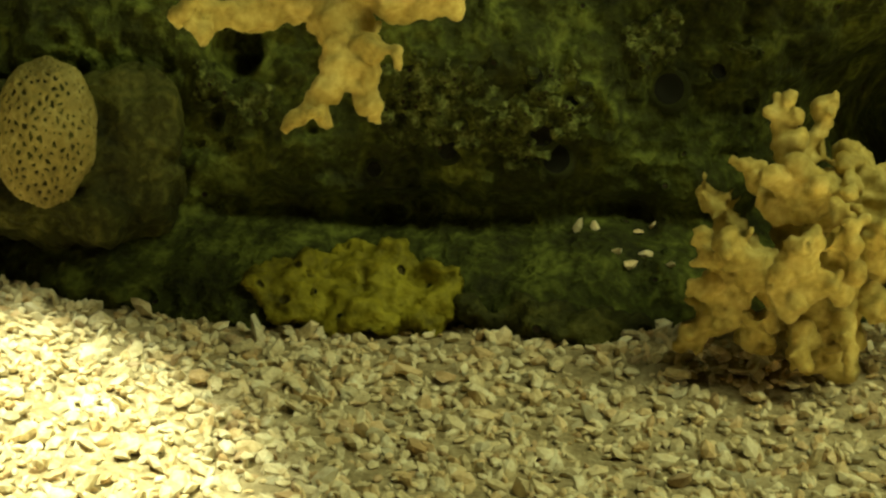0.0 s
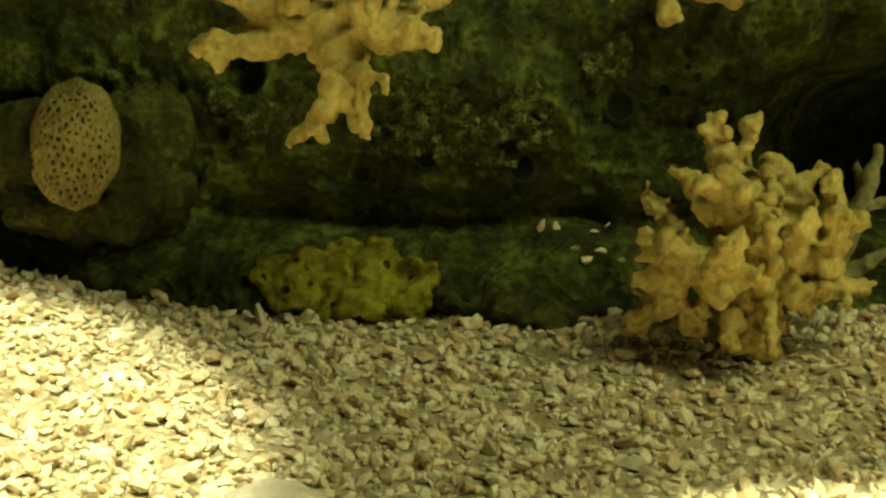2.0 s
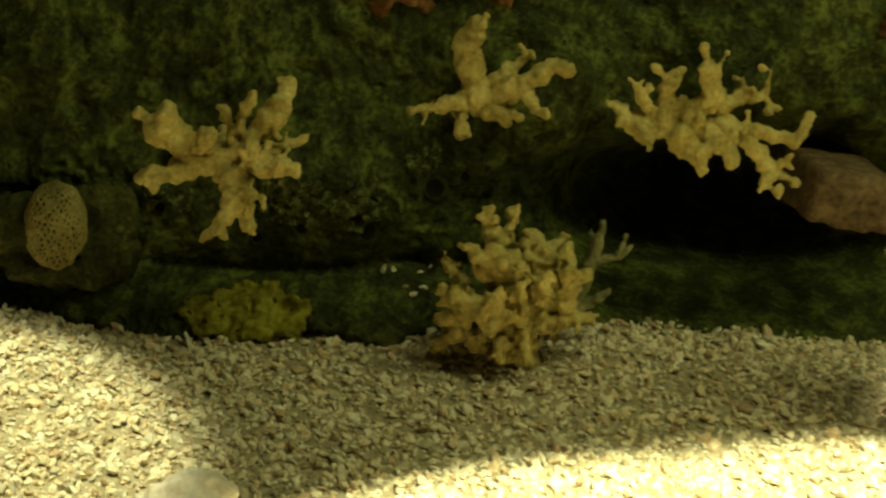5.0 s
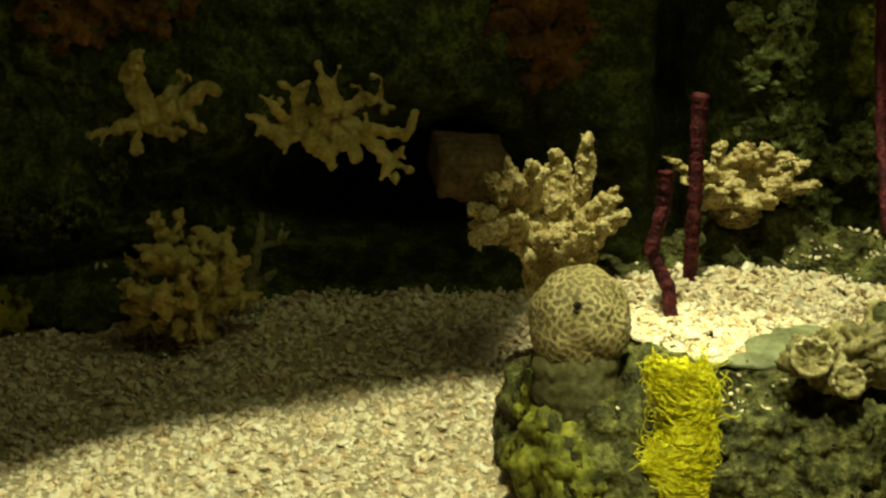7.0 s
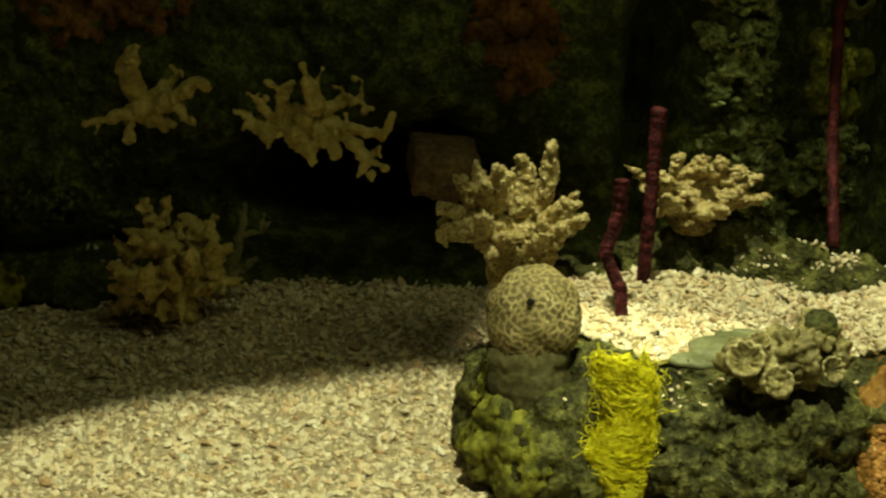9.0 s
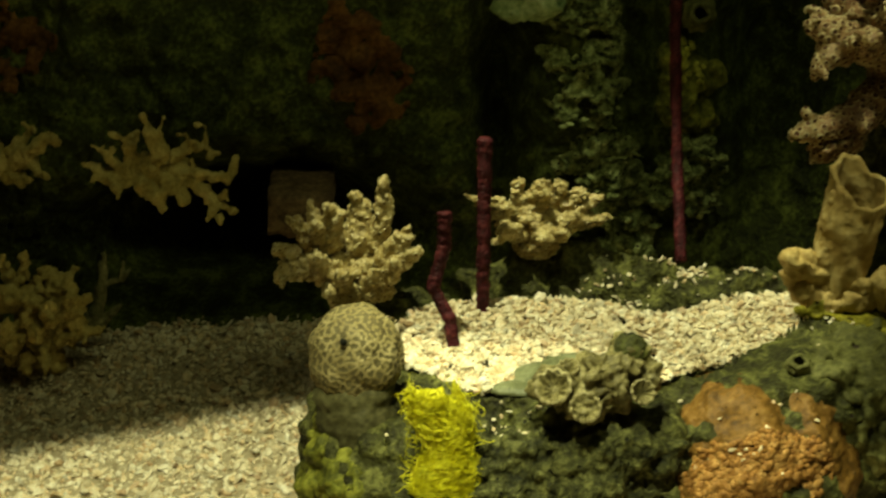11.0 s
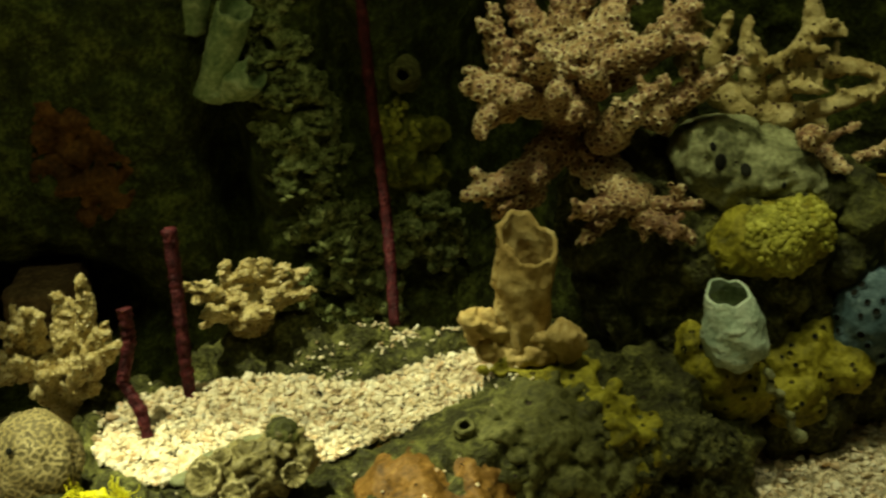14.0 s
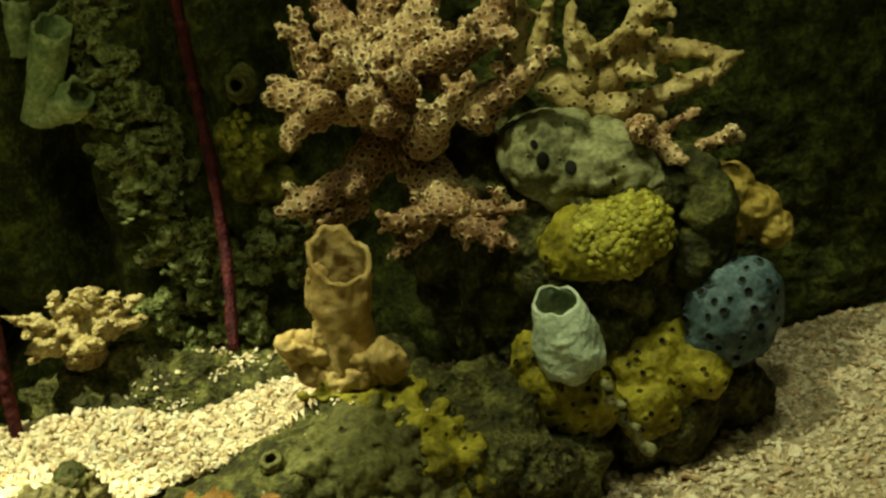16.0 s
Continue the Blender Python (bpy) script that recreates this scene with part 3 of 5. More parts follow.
def back_limbs(limb):
    limb(-.068, .02, .044, .002, 0, .012, .0212, .0247)
    limb(-.023, 0, .041, -.029, 0, .107, .0177, .0147)
    limb(-.035, 0, .103, -.03, 0, .148, .0106, .0071)
    limb(0, 0, .036, .038, 0, .089, .0177, .0147)
    limb(.038, 0, .089, .062, 0, .136, .0165, .013)
    limb(.056, 0, .132, .098, -.02, .122, .0094, .0053)
    limb(.062, 0, .136, .062, 0, .171, .013, .0082)
    limb(.041, 0, .076, .109, -.01, .071, .0165, .0106)
    limb(.109, -.01, .071, .159, -.02, .052, .0106, .0071)
    limb(.15, -.02, .048, .134, -.03, .024, .0071, .0047)
    limb(.03, 0, .006, .09, -.01, .022, .0147, .0106)
    limb(.09, -.01, .022, .149, -.02, .042, .0106, .0082)
    limb(-.082, 0, .1, -.057, 0, .159, .013, .0071)
    limb(-.112, .03, .099, -.096, .04, .154, .0153, .0094)
    limb(-.004, -.01, .087, .028, -.03, .111, .0094, .0053)
    limb(.025, -.03, .056, .062, -.06, .053, .0082, .0047)


LOW_AT = (0.903, 0.080, 0.403)


def low_limbs(limb):
    limb(0, .03, -.015, .012, 0, .04, .0208, .0197)
    limb(.02, -.01, .023, .051, -.04, .005, .0145, .0069)
    limb(.001, -.02, .053, .015, -.05, .064, .0139, .0081)
    limb(.034, .02, -.012, .1, .02, .006, .0127, .0087)
    limb(.1, .02, .006, .133, .02, .004, .0087, .0058)
    limb(.106, .02, .005, .124, .01, .022, .0069, .0046)
    limb(.029, .02, .031, .081, .02, .05, .0081, .0046)
    limb(.003, -.02, .029, -.003, -.05, .056, .0139, .0093)


coral(C1_AT, c1_limbs, TAN, "tan branching coral fixed to the rock wall above the gravel", 0.2, 3, 0.0028, 0.007, 55, fingers=0.08)
coral(C2_AT, c2_limbs, TAN, "small tan branching coral high on the dark rock wall", 0.3, 4, 0.0028, 0.007, 55, fingers=0.1)
coral(C3_AT, c3_limbs, TAN, "wide tan antler-like coral on the dark rock wall", 0.3, 5, 0.0028, 0.007, 55, fingers=0.1)
coral(CR_AT, cr_limbs, TAN, "bushy tan knobbly coral standing on the gravel", 0.6, 6, 0.0028, 0.008, 60, fingers=0.34)
coral(CK_AT, ck_limbs, GREYC, "dull olive branching coral behind the bushy one", 0.2, 7)
hood = coral(HOOD_AT, hood_limbs, PALE, "pale knobbly finger coral on the rock shelf edge", 0.35, 8, 0.0025, 0.004, 60, fingers=0.05, fat=1.0)
small = coral(SMALL_AT, small_limbs, PALE, "small pale fan-shaped coral behind the red rods", 0.4, 9, 0.0025, 0.005, 75, fingers=0.06, fat=1.0)
big = coral(BIG_AT, big_limbs, PORED, "large tan branching coral covered in round pores", 0.35, 10, 0.0033, 0.0022, fingers=0.26, fat=1.13)
coral(BACK_AT, back_limbs, PORED_Y, "yellowish branching coral behind the large one", 0.3, 11, 0.0035, 0.0025, fingers=0.2, fat=1.2)
low = coral(LOW_AT, low_limbs, PORED, "small pinkish coral branch on the grey rock", 0.4, 12, 0.0035, fingers=0.1)
small.scale = (1.12, 1.0, 0.76)


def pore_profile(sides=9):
    """A little rimmed cup, one unit in radius: verts, faces, and which faces take the darker mouth colour."""
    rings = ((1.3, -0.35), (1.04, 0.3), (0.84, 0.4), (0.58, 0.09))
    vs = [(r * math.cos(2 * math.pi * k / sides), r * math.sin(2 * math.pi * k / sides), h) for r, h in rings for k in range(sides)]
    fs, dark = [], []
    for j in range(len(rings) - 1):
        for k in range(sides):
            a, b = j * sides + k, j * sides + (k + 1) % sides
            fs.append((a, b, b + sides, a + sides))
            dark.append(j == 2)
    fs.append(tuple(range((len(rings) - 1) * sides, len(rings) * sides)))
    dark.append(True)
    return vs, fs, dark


def pore_mesh(name, skin, dark, sides=10):
    vs, fs, deep = pore_profile(sides)
    me = bpy.data.meshes.new(name)
    me.from_pydata(vs, [], fs)
    me.update()
    me.shade_smooth()
    me.materials.append(skin)
    me.materials.append(dark)
    me.polygons.foreach_set("material_index", [int(d) for d in deep])
    return me


def ringed(base, size, gap, rim_skin, mouth_skin, seed=1):
    """Rimmed pores set close together over every branch, joined branch by branch."""
    rnd = random.Random(seed)
    pv, pf, deep = pore_profile(8)
    pv = np.array(pv)
    for ob in list(base.children):
        cells, vs, fs, mi, n = {}, [], [], [], 0
        order = list(ob.data.vertices)
        rnd.shuffle(order)
        for v in order:
            c = v.co
            key = tuple(int(math.floor(q / gap)) for q in c)
            if any((c - o).length < gap for dx in (-1, 0, 1) for dy in (-1, 0, 1) for dz in (-1, 0, 1) for o in cells.get((key[0] + dx, key[1] + dy, key[2] + dz), ())):
                continue
            cells.setdefault(key, []).append(c)
            k = size * rnd.uniform(0.65, 1.15)
            q = np.array(v.normal.to_track_quat("Z", "Y").to_matrix()) @ np.diag((k * rnd.uniform(0.85, 1.15), k, k * rnd.uniform(0.7, 1.2)))
            vs.append(pv @ q.T + np.array(c))
            fs += [tuple(i + n for i in f) for f in pf]
            mi += [int(d) for d in deep]
            n += len(pv)
        me = bpy.data.meshes.new("pore")
        me.from_pydata(np.vstack(vs).tolist(), [], fs)
        me.update()
        me.shade_smooth()
        me.materials.append(rim_skin)
        me.materials.append(mouth_skin)
        me.polygons.foreach_set("material_index", mi)
        rim = new("pore", me)
        rim.parent = ob
        tagged(rim, kind="stuff")


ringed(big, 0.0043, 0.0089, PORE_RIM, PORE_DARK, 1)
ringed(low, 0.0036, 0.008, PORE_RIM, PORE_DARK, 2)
ringed(hood, 0.0029, 0.0078, PALE_RIM, PALE_MOUTH, 3)
ringed(small, 0.0026, 0.0074, PALE_RIM, PALE_MOUTH, 4)

# ---- rock shelf ----
def basin(x, y):
    """Under 1 inside the gravel basin of the shelf."""
    front = -0.215 + 0.45 * max(0.0, x - 0.16) + 0.5 * max(0.0, -0.02 - x)
    back = 0.035 + 0.15 * max(0.0, x - 0.3) - 0.045 * math.exp(-((x - 0.25) / 0.09) ** 2)
    cy, hy = (front + back) / 2, max(0.02, (back - front) / 2)
    return max(abs((x - 0.175) / 0.285) ** 3, 0) + abs((y - cy) / hy) ** 4


def basin_z(x, y):
    return 0.196 + 0.15 * y


def carve_shelf(p):
    if p.y > 0.06:
        return
    q = basin(p.x, p.y)
    if q < 1.3 and p.z > 0.12:
        low = basin_z(p.x, p.y) - 0.012
        f = max(0.0, min(1.0, (1.3 - q) / 0.25))
        p.z += (low - p.z) * f
    elif p.z > 0.1 and p.y < 0.0:
        p.z = min(p.z, basin_z(p.x, p.y) + 0.006 + 0.12 * max(0, p.x - 0.3) + 0.02 * noise.noise(p * 14))


SHELF = [((-0.10, -0.16, 0.03), (0.14, 0.15, 0.15)), ((-0.02, -0.10, 0.05), (0.17, 0.18, 0.15)), ((0.13, -0.15, 0.05), (0.25, 0.17, 0.15)),
         ((0.35, -0.14, 0.06), (0.2, 0.17, 0.14)), ((0.5, -0.06, 0.09), (0.18, 0.2, 0.14)), ((-0.17, -0.12, 0.02), (0.085, 0.12, 0.12)),
         ((0.64, -0.05, 0.03), (0.15, 0.15, 0.17)), ((-0.15, -0.18, 0.09), (0.055, 0.055, 0.08)), ((0.14, -0.21, 0.08), (0.15, 0.11, 0.1))]
RIM = [((0.25, 0.11, 0.1), (0.28, 0.10, 0.125)), ((0.44, 0.05, 0.14), (0.14, 0.1, 0.1)), ((-0.11, 0.04, 0.1), (0.1, 0.09, 0.12)), ((0.49, -0.03, 0.15), (0.11, 0.09, 0.085)),
       ((0.42, -0.17, 0.1), (0.12, 0.11, 0.1)), ((0.09, 0.125, 0.138), (0.14, 0.07, 0.118)), ((0.2, 0.11, 0.13), (0.2, 0.06, 0.11)), ((-0.10, -0.06, 0.12), (0.055, 0.07, 0.095))]
shelf = rock("rock_shelf", (0, 0, 0), SHELF + RIM, 0.0055, 0.03, 12, ROCK, "dark green algae-covered rock shelf holding a gravel basin", seed=2.0, rough2=0.007, scale2=45, carve=carve_shelf)
MOUND = [((0.84, 0.09, 0.30), (0.11, 0.11, 0.13)), ((0.76, 0.1, 0.2), (0.15, 0.12, 0.2)), ((0.91, 0.12, 0.2), (0.085, 0.1, 0.15)), ((0.7, 0.2, 0.3), (0.15, 0.13, 0.22)), ((0.97, 0.08, 0.06), (0.06, 0.06, 0.07)), ((0.86, 0.05, 0.06), (0.11, 0.08, 0.08))]
mound = rock("rock", (0, 0, 0), MOUND, 0.006, 0.028, 12, ROCK, "dark rounded rock pillar beneath the large coral", seed=5.0, rough2=0.007, scale2=45)


def cling(ob, p):
    """The nearest place on a rock, with its normal."""
    ok, co, nn, _ = ob.closest_point_on_mesh(Vector(p) - ob.location)
    return co + ob.location, nn


def whole(me):
    """Keeps the largest connected piece of a mesh."""
    bm = bmesh.new()
    bm.from_mesh(me)
    left, best = set(bm.verts), []
    while left:
        stack, piece = [left.pop()], []
        while stack:
            v = stack.pop()
            piece.append(v)
            for e in v.link_edges:
                o = e.other_vert(v)
                if o in left:
                    left.remove(o)
                    stack.append(o)
        if len(piece) > len(best):
            best = piece
    keep = set(best)
    bmesh.ops.delete(bm, geom=[v for v in bm.verts if v not in keep], context="VERTS")
    bm.to_mesh(me)
    bm.free()
    return me


def crust(name, ob, spots, thick, material, label, category, parent=None, spread=0.6, seed=1, voxel=0.004, rough=0.004, scale=40, crags=0):
    """A growth that hugs a rock: balls strewn round each spot (x, y, z, radius)."""
    rnd = random.Random(seed)
    balls = []
    for x, y, z, r in spots:
        for _ in range(min(420, max(14, int(2.2 * (r / (thick * 1.5)) ** 2)))):
            d = Vector([rnd.gauss(0, spread) for _ in range(3)]) * r
            if d.length > r:
                d *= r / d.length
            co, nn = cling(ob, Vector((x, y, z)) + d)
            k = thick * rnd.uniform(0.7, 1.6)
            q = np.array(nn.to_track_quat("Z", "Y").to_matrix())
            balls.append((tuple(co), q @ np.diag((k * 2.0, k * 1.7, k * 0.75))))
    me = whole(fused(name, balls, voxel, rough, scale, 0.002, 120, seed, crags))
    got = link_mesh(name, me, material, parent)
    return tagged(got, label) if parent else tagged(got, label, category)


def beads(name, hosts, spots, size, count, material, parent, seed=1, flat=0.8):
    """Many small round polyps seated on a growth, one joined part."""
    rnd = random.Random(seed)
    vs, fs, n = [], [], 0
    for x, y, z, r in spots:
        for _ in range(count):
            d = Vector([rnd.uniform(-1, 1) for _ in range(3)]) * r
            if d.length > r:
                continue
            co, nn = cling(hosts, Vector((x, y, z)) + d)
            k = size * rnd.uniform(0.7, 1.25)
            q = nn.to_track_quat("Z", "Y").to_matrix()
            m = np.array(q) @ np.diag((k * rnd.uniform(0.8, 1.3), k, k * flat))
            vs.append(BALL_V @ m.T + np.array(co))
            fs.append(BALL_F + n)
            n += len(BALL_V)
    got = link_mesh(name, mesh_from(name, np.vstack(vs), np.vstack(fs)), material, parent)
    return tagged(got, kind="stuff")


def pitted(name, radii, pits, pit, material, dark, seed=1, depth=0.006):
    """An egg-shaped body wholly covered in honeycomb cells."""
    rnd = random.Random(seed)
    bm = bmesh.new()
    bmesh.ops.create_icosphere(bm, subdivisions=6, radius=1)
    dirs = []
    for i in range(pits):
        zz = 1 - 2 * (i + 0.5) / pits
        a = i * 2.39996 + rnd.uniform(-0.12, 0.12)
        zz = max(-0.99, min(0.99, zz + rnd.uniform(-0.5, 0.5) / pits ** 0.5 * 0.6))
        dirs.append((math.cos(a) * math.sqrt(1 - zz * zz), math.sin(a) * math.sqrt(1 - zz * zz), zz))
    dirs = np.array(dirs)
    co = np.array([v.co[:] for v in bm.verts])
    dots = co @ dirs.T
    near = np.sort(np.arccos(np.clip(dots, -1, 1)), axis=1)[:, :2]
    R = np.array(radii)
    deep = []
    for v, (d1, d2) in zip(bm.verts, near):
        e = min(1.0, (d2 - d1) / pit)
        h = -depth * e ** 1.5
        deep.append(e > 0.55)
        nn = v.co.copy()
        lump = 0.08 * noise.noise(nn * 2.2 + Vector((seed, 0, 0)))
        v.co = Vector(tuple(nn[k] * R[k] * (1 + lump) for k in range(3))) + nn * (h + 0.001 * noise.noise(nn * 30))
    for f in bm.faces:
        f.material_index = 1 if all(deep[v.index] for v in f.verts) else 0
        f.smooth = True
    me = bpy.data.meshes.new(name)
    bm.to_mesh(me)
    bm.free()
    me.materials.append(material)
    me.materials.append(dark)
    return new(name, me)


def cup(name, at, axis, r0, r1, height, wall_t, material, parent=None, jag=0.06, seed=1, sides=40, slant=0.0, face=(0.35, -1), belly=0.0):
    """An open tube sponge: outer skin, rim and hollow inside, wavy and lumpy."""
    rnd = random.Random(seed)
    prof = []
    n = 30
    for i in range(n + 1):
        f = i / n
        prof.append((r0 + (r1 - r0) * f ** 0.8 + belly * math.sin(math.pi * f ** 0.8), height * f))
    for i in range(n + 1):
        f = 1 - i / n * 0.85
        prof.append((max(0.002, (r0 + (r1 - r0) * f ** 0.8 + belly * math.sin(math.pi * f ** 0.8) - wall_t)) * (1 if i < n else 0.5), height * f))
    q = Vector((0, 0, 1)).rotation_difference(Vector(axis)).to_matrix()
    vs, fs = [], []
    for j, (r, h) in enumerate(prof):
        for k in range(sides):
            a = 2 * math.pi * k / sides
            p = Vector((math.cos(a), math.sin(a), h / height * 2.2))
            w = 1 + jag * noise.noise(p * 1.6 + Vector((seed * 3.1, 0, 0))) * 2.2 + jag * 0.8 * noise.noise(p * 5 + Vector((0, seed, 0))) + jag * 0.7 * noise.noise(p * 11 + Vector((seed, seed, 0)))
            top = height * 0.09 * noise.noise(Vector((math.cos(a) * 1.7, math.sin(a) * 1.7, seed))) * (h / height) ** 6 * 0.9 - slant * (math.cos(a) * face[0] + math.sin(a) * face[1]) * (h / height) ** 2
            vs.append(tuple(Vector(at) + q @ Vector((math.cos(a) * r * w, math.sin(a) * r * w, h + top))))
    for j in range(len(prof) - 1):
        for k in range(sides):
            a, b = j * sides + k, j * sides + (k + 1) % sides
            fs.append((a, b, b + sides, a + sides))
    fs.append(tuple(range(sides))[::-1])
    fs.append(tuple(range((len(prof) - 1) * sides, len(prof) * sides)))
    me = bpy.data.meshes.new(name)
    me.from_pydata(vs, [], fs)
    me.update()
    me.shade_smooth()
    return link_mesh(name, me, material, parent)


def pore_at(ob, mesh, eye, aim, size):
    """One rimmed pore where the line from eye through aim meets a growth."""
    inv = ob.matrix_world.inverted()
    o, d = inv @ Vector(eye), (inv.to_3x3() @ (Vector(aim) - Vector(eye))).normalized()
    ok, co, nn, _ = ob.ray_cast(o, d)
    if not ok:
        return
    hole = new("pore", mesh)
    hole.parent = ob
    hole.matrix_basis = Matrix.Translation(co) @ nn.to_track_quat("Z", "Y").to_matrix().to_4x4() @ Matrix.Diagonal((size, size, size, 1))


def pore_field(ob, mesh, x0, x1, z0, z1, count, s0, s1, seed, gap=0.012):
    rnd, done = random.Random(seed), []
    for _ in range(count * 6):
        x, z = rnd.uniform(x0, x1), rnd.uniform(z0, z1)
        if len(done) < count and all(math.hypot(x - a, z - b) > gap for a, b in done):
            done.append((x, z))
            pore_at(ob, mesh, (x, -1.2, z + 0.35), (x, 0, z), rnd.uniform(s0, s1))


# Shallow cups; the shade in their mouths is near-black colour, not depth.
YELLOW_PORE = pore_mesh("pore", YELLOW, HOLE_SHADE)
BLUE_PORE = pore_mesh("pore", BLUE, HOLE_SHADE)
bpy.context.view_layer.update()

# ---- red rods ----
def rod(at, steps, label):
    rnd = random.Random(int(abs(at[0]) * 1000))
    pts, rad = [], []
    n = 60
    for i in range(n + 1):
        f = i / n * (len(steps) - 1)
        k = min(int(f), len(steps) - 2)
        a, b = Vector(steps[k][:3]), Vector(steps[k + 1][:3])
        u = f - k
        u = u * u * (3 - 2 * u) * 0.5 + u * 0.5
        pts.append(a.lerp(b, u))
        rad.append((steps[k][3] + (steps[k + 1][3] - steps[k][3]) * u) * rnd.uniform(0.88, 1.1))
    rad[-1] *= 0.6
    vs, fs = tube(pts, rad, 12)
    me = bpy.data.meshes.new("sea_rod")
    me.from_pydata([tuple(Vector(v) + Vector([rnd.uniform(-1, 1) * 0.0012 for _ in range(3)])) for v in vs], [], fs)
    me.update()
    me.shade_smooth()
    ob = link_mesh("sea_rod", me, RED)
    ob.location = at
    return tagged(ob, label, "sea rod", "red rods on the shelf")


rod((-0.039, -0.106, 0.17), [(0, 0, 0, 0.0075), (-0.006, 0.012, 0.05, 0.0095), (-0.028, 0.028, 0.09, 0.0085), (-0.012, 0.045, 0.145, 0.0095), (-0.011, 0.05, 0.19, 0.0105)], "short wavy dark red rod planted in the gravel")
rod((0.0, 0.0, 0.19), [(0, 0, 0, 0.0095), (0.002, 0.012, 0.08, 0.0095), (0.004, 0.03, 0.16, 0.0095), (0.006, 0.044, 0.246, 0.0115)], "straight dark red rod planted in the gravel")
rod((0.295, 0.115, 0.225), [(0, 0, 0, 0.0085), (0.002, 0.085, 0.125, 0.0085), (0.002, 0.12, 0.225, 0.0085), (0.0, 0.142, 0.325, 0.009), (0.004, 0.15, 0.45, 0.009), (0.01, 0.16, 0.65, 0.009)], "tall thin dark red rod rising behind the shelf")


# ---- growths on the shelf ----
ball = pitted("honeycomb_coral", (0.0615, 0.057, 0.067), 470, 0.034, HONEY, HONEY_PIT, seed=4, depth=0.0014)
ball.location = (-0.166, -0.195, 0.213)
tagged(ball, "round grey-beige honeycomb coral set on the rock corner", "coral")
bpy.context.view_layer.update()
# A dark bead on the skin, coloured as a hole's inner shade.
link_mesh("hole", mesh_from("hole", BALL_V * np.array((0.005, 0.003, 0.005)) + np.array((-0.176, -0.2475, 0.2525)), BALL_F), HOLE_SHADE, ball, "small near-black bead painted as the shade in a hole")
link_mesh("stalk", fused("stalk", [((-0.166, -0.197, 0.165), (0.055, 0.052, 0.05)), ((-0.164, -0.2, 0.13), (0.057, 0.056, 0.055)), ((-0.158, -0.202, 0.1), (0.055, 0.055, 0.05))], 0.004, 0.008, 20, 0.002, 90, 2), STALK, ball, "smooth grey-brown stalk")

alga = thing("alga", (-0.06, -0.28, 0.1), "bright yellow stringy tuft hanging down the rock face", "alga")
rnd = random.Random(7)


def tuft(f):
    """Middle and half width of the tuft, f from its top to its foot."""
    return -0.066 + 0.026 * f + 0.007 * math.sin(f * 5.0), 1.33 * (0.017 + 0.011 * math.sin(0.25 + f * 2.6)) * (1 + 0.22 * math.sin(f * 9 + 1))


core = []
for i in range(16):
    f = i / 15
    cx, w = tuft(f)
    core.append(((cx, -0.283 - 0.012 * math.sin(f * 3), 0.186 - 0.16 * f), (w * 0.82, 0.018, 0.016)))
link_mesh("core", fused("core", core, 0.004, 0.01, 60, 0.005, 150, 3), HAIR, alga)
vs, fs = [], []
for i in range(1900):
    f, a = rnd.uniform(-0.02, 1.0), rnd.uniform(math.pi * 0.95, math.pi * 2.05)
    heading, curl, out = rnd.gauss(math.pi / 2, 0.9), rnd.gauss(0, 0.25), rnd.uniform(0.85, 1.12)
    lift = rnd.uniform(0.0, 0.02) if rnd.random() < 0.13 else 0.0
    pts = []
    for k in range(18):
        cx, w = tuft(max(0.0, min(1.0, f)))
        o = out + lift * k
        pts.append(Vector((cx + math.cos(a) * w * o, -0.285 + math.sin(a) * 0.026 * o, 0.2 - 0.175 * f)))
        curl = max(-0.7, min(0.7, curl + rnd.gauss(0, 0.16)))
        heading += curl
        a += math.cos(heading) * 0.0026 / 0.026
        f += math.sin(heading) * 0.0026 / 0.175 + 0.0012
    v2, f2 = tube(pts, [0.00062] * 17 + [0.0003], 4)
    fs += [tuple(j + len(vs) for j in f) for f in f2]
    vs += v2
for i in range(110):
    side = -1 if rnd.random() < 0.6 else 1
    cx, w = tuft(rnd.random() ** 2)
    p = Vector((cx + side * w * 0.8, -0.292, 0.2 - 0.17 * rnd.random() ** (2.2 if side < 0 else 1)))
    heading, curl = (math.pi if side < 0 else 0.0) + rnd.gauss(0, 0.5), 0.0
    pts = []
    for k in range(12):
        pts.append(p.copy())
        curl = max(-0.6, min(0.6, curl + rnd.gauss(0, 0.2)))
        heading += curl
        p = p + Vector((math.cos(heading) * 0.0026, rnd.gauss(0, 0.0006), math.sin(heading) * 0.0026 - 0.0003))
    v2, f2 = tube(pts, [0.0006] * 11 + [0.0003], 4)
    fs += [tuple(j + len(vs) for j in f) for f in f2]
    vs += v2
me = bpy.data.meshes.new("filament")
me.from_pydata(vs, [], fs)
me.update()
me.shade_smooth()
tagged(link_mesh("filament", me, HAIR, alga), kind="stuff")

barn = thing("barnacle_cluster", (0.135, -0.26, 0.2), "grey-brown clump of barnacle cups on the shelf edge", "barnacles")
link_mesh("clump", fused("clump", [((0.13, -0.265, 0.195), (0.06, 0.04, 0.04)), ((0.175, -0.262, 0.225), (0.028, 0.03, 0.036)), ((0.09, -0.28, 0.205), (0.035, 0.03, 0.03)), ((0.195, -0.265, 0.21), (0.022, 0.03, 0.022)), ((0.118, -0.3, 0.19), (0.026, 0.03, 0.022)), ((0.14, -0.285, 0.225), (0.03, 0.028, 0.024)), ((0.155, -0.3, 0.21), (0.022, 0.018, 0.018))], 0.0026, 0.012, 45, 0.005, 130, 6, 4), BARN, barn)
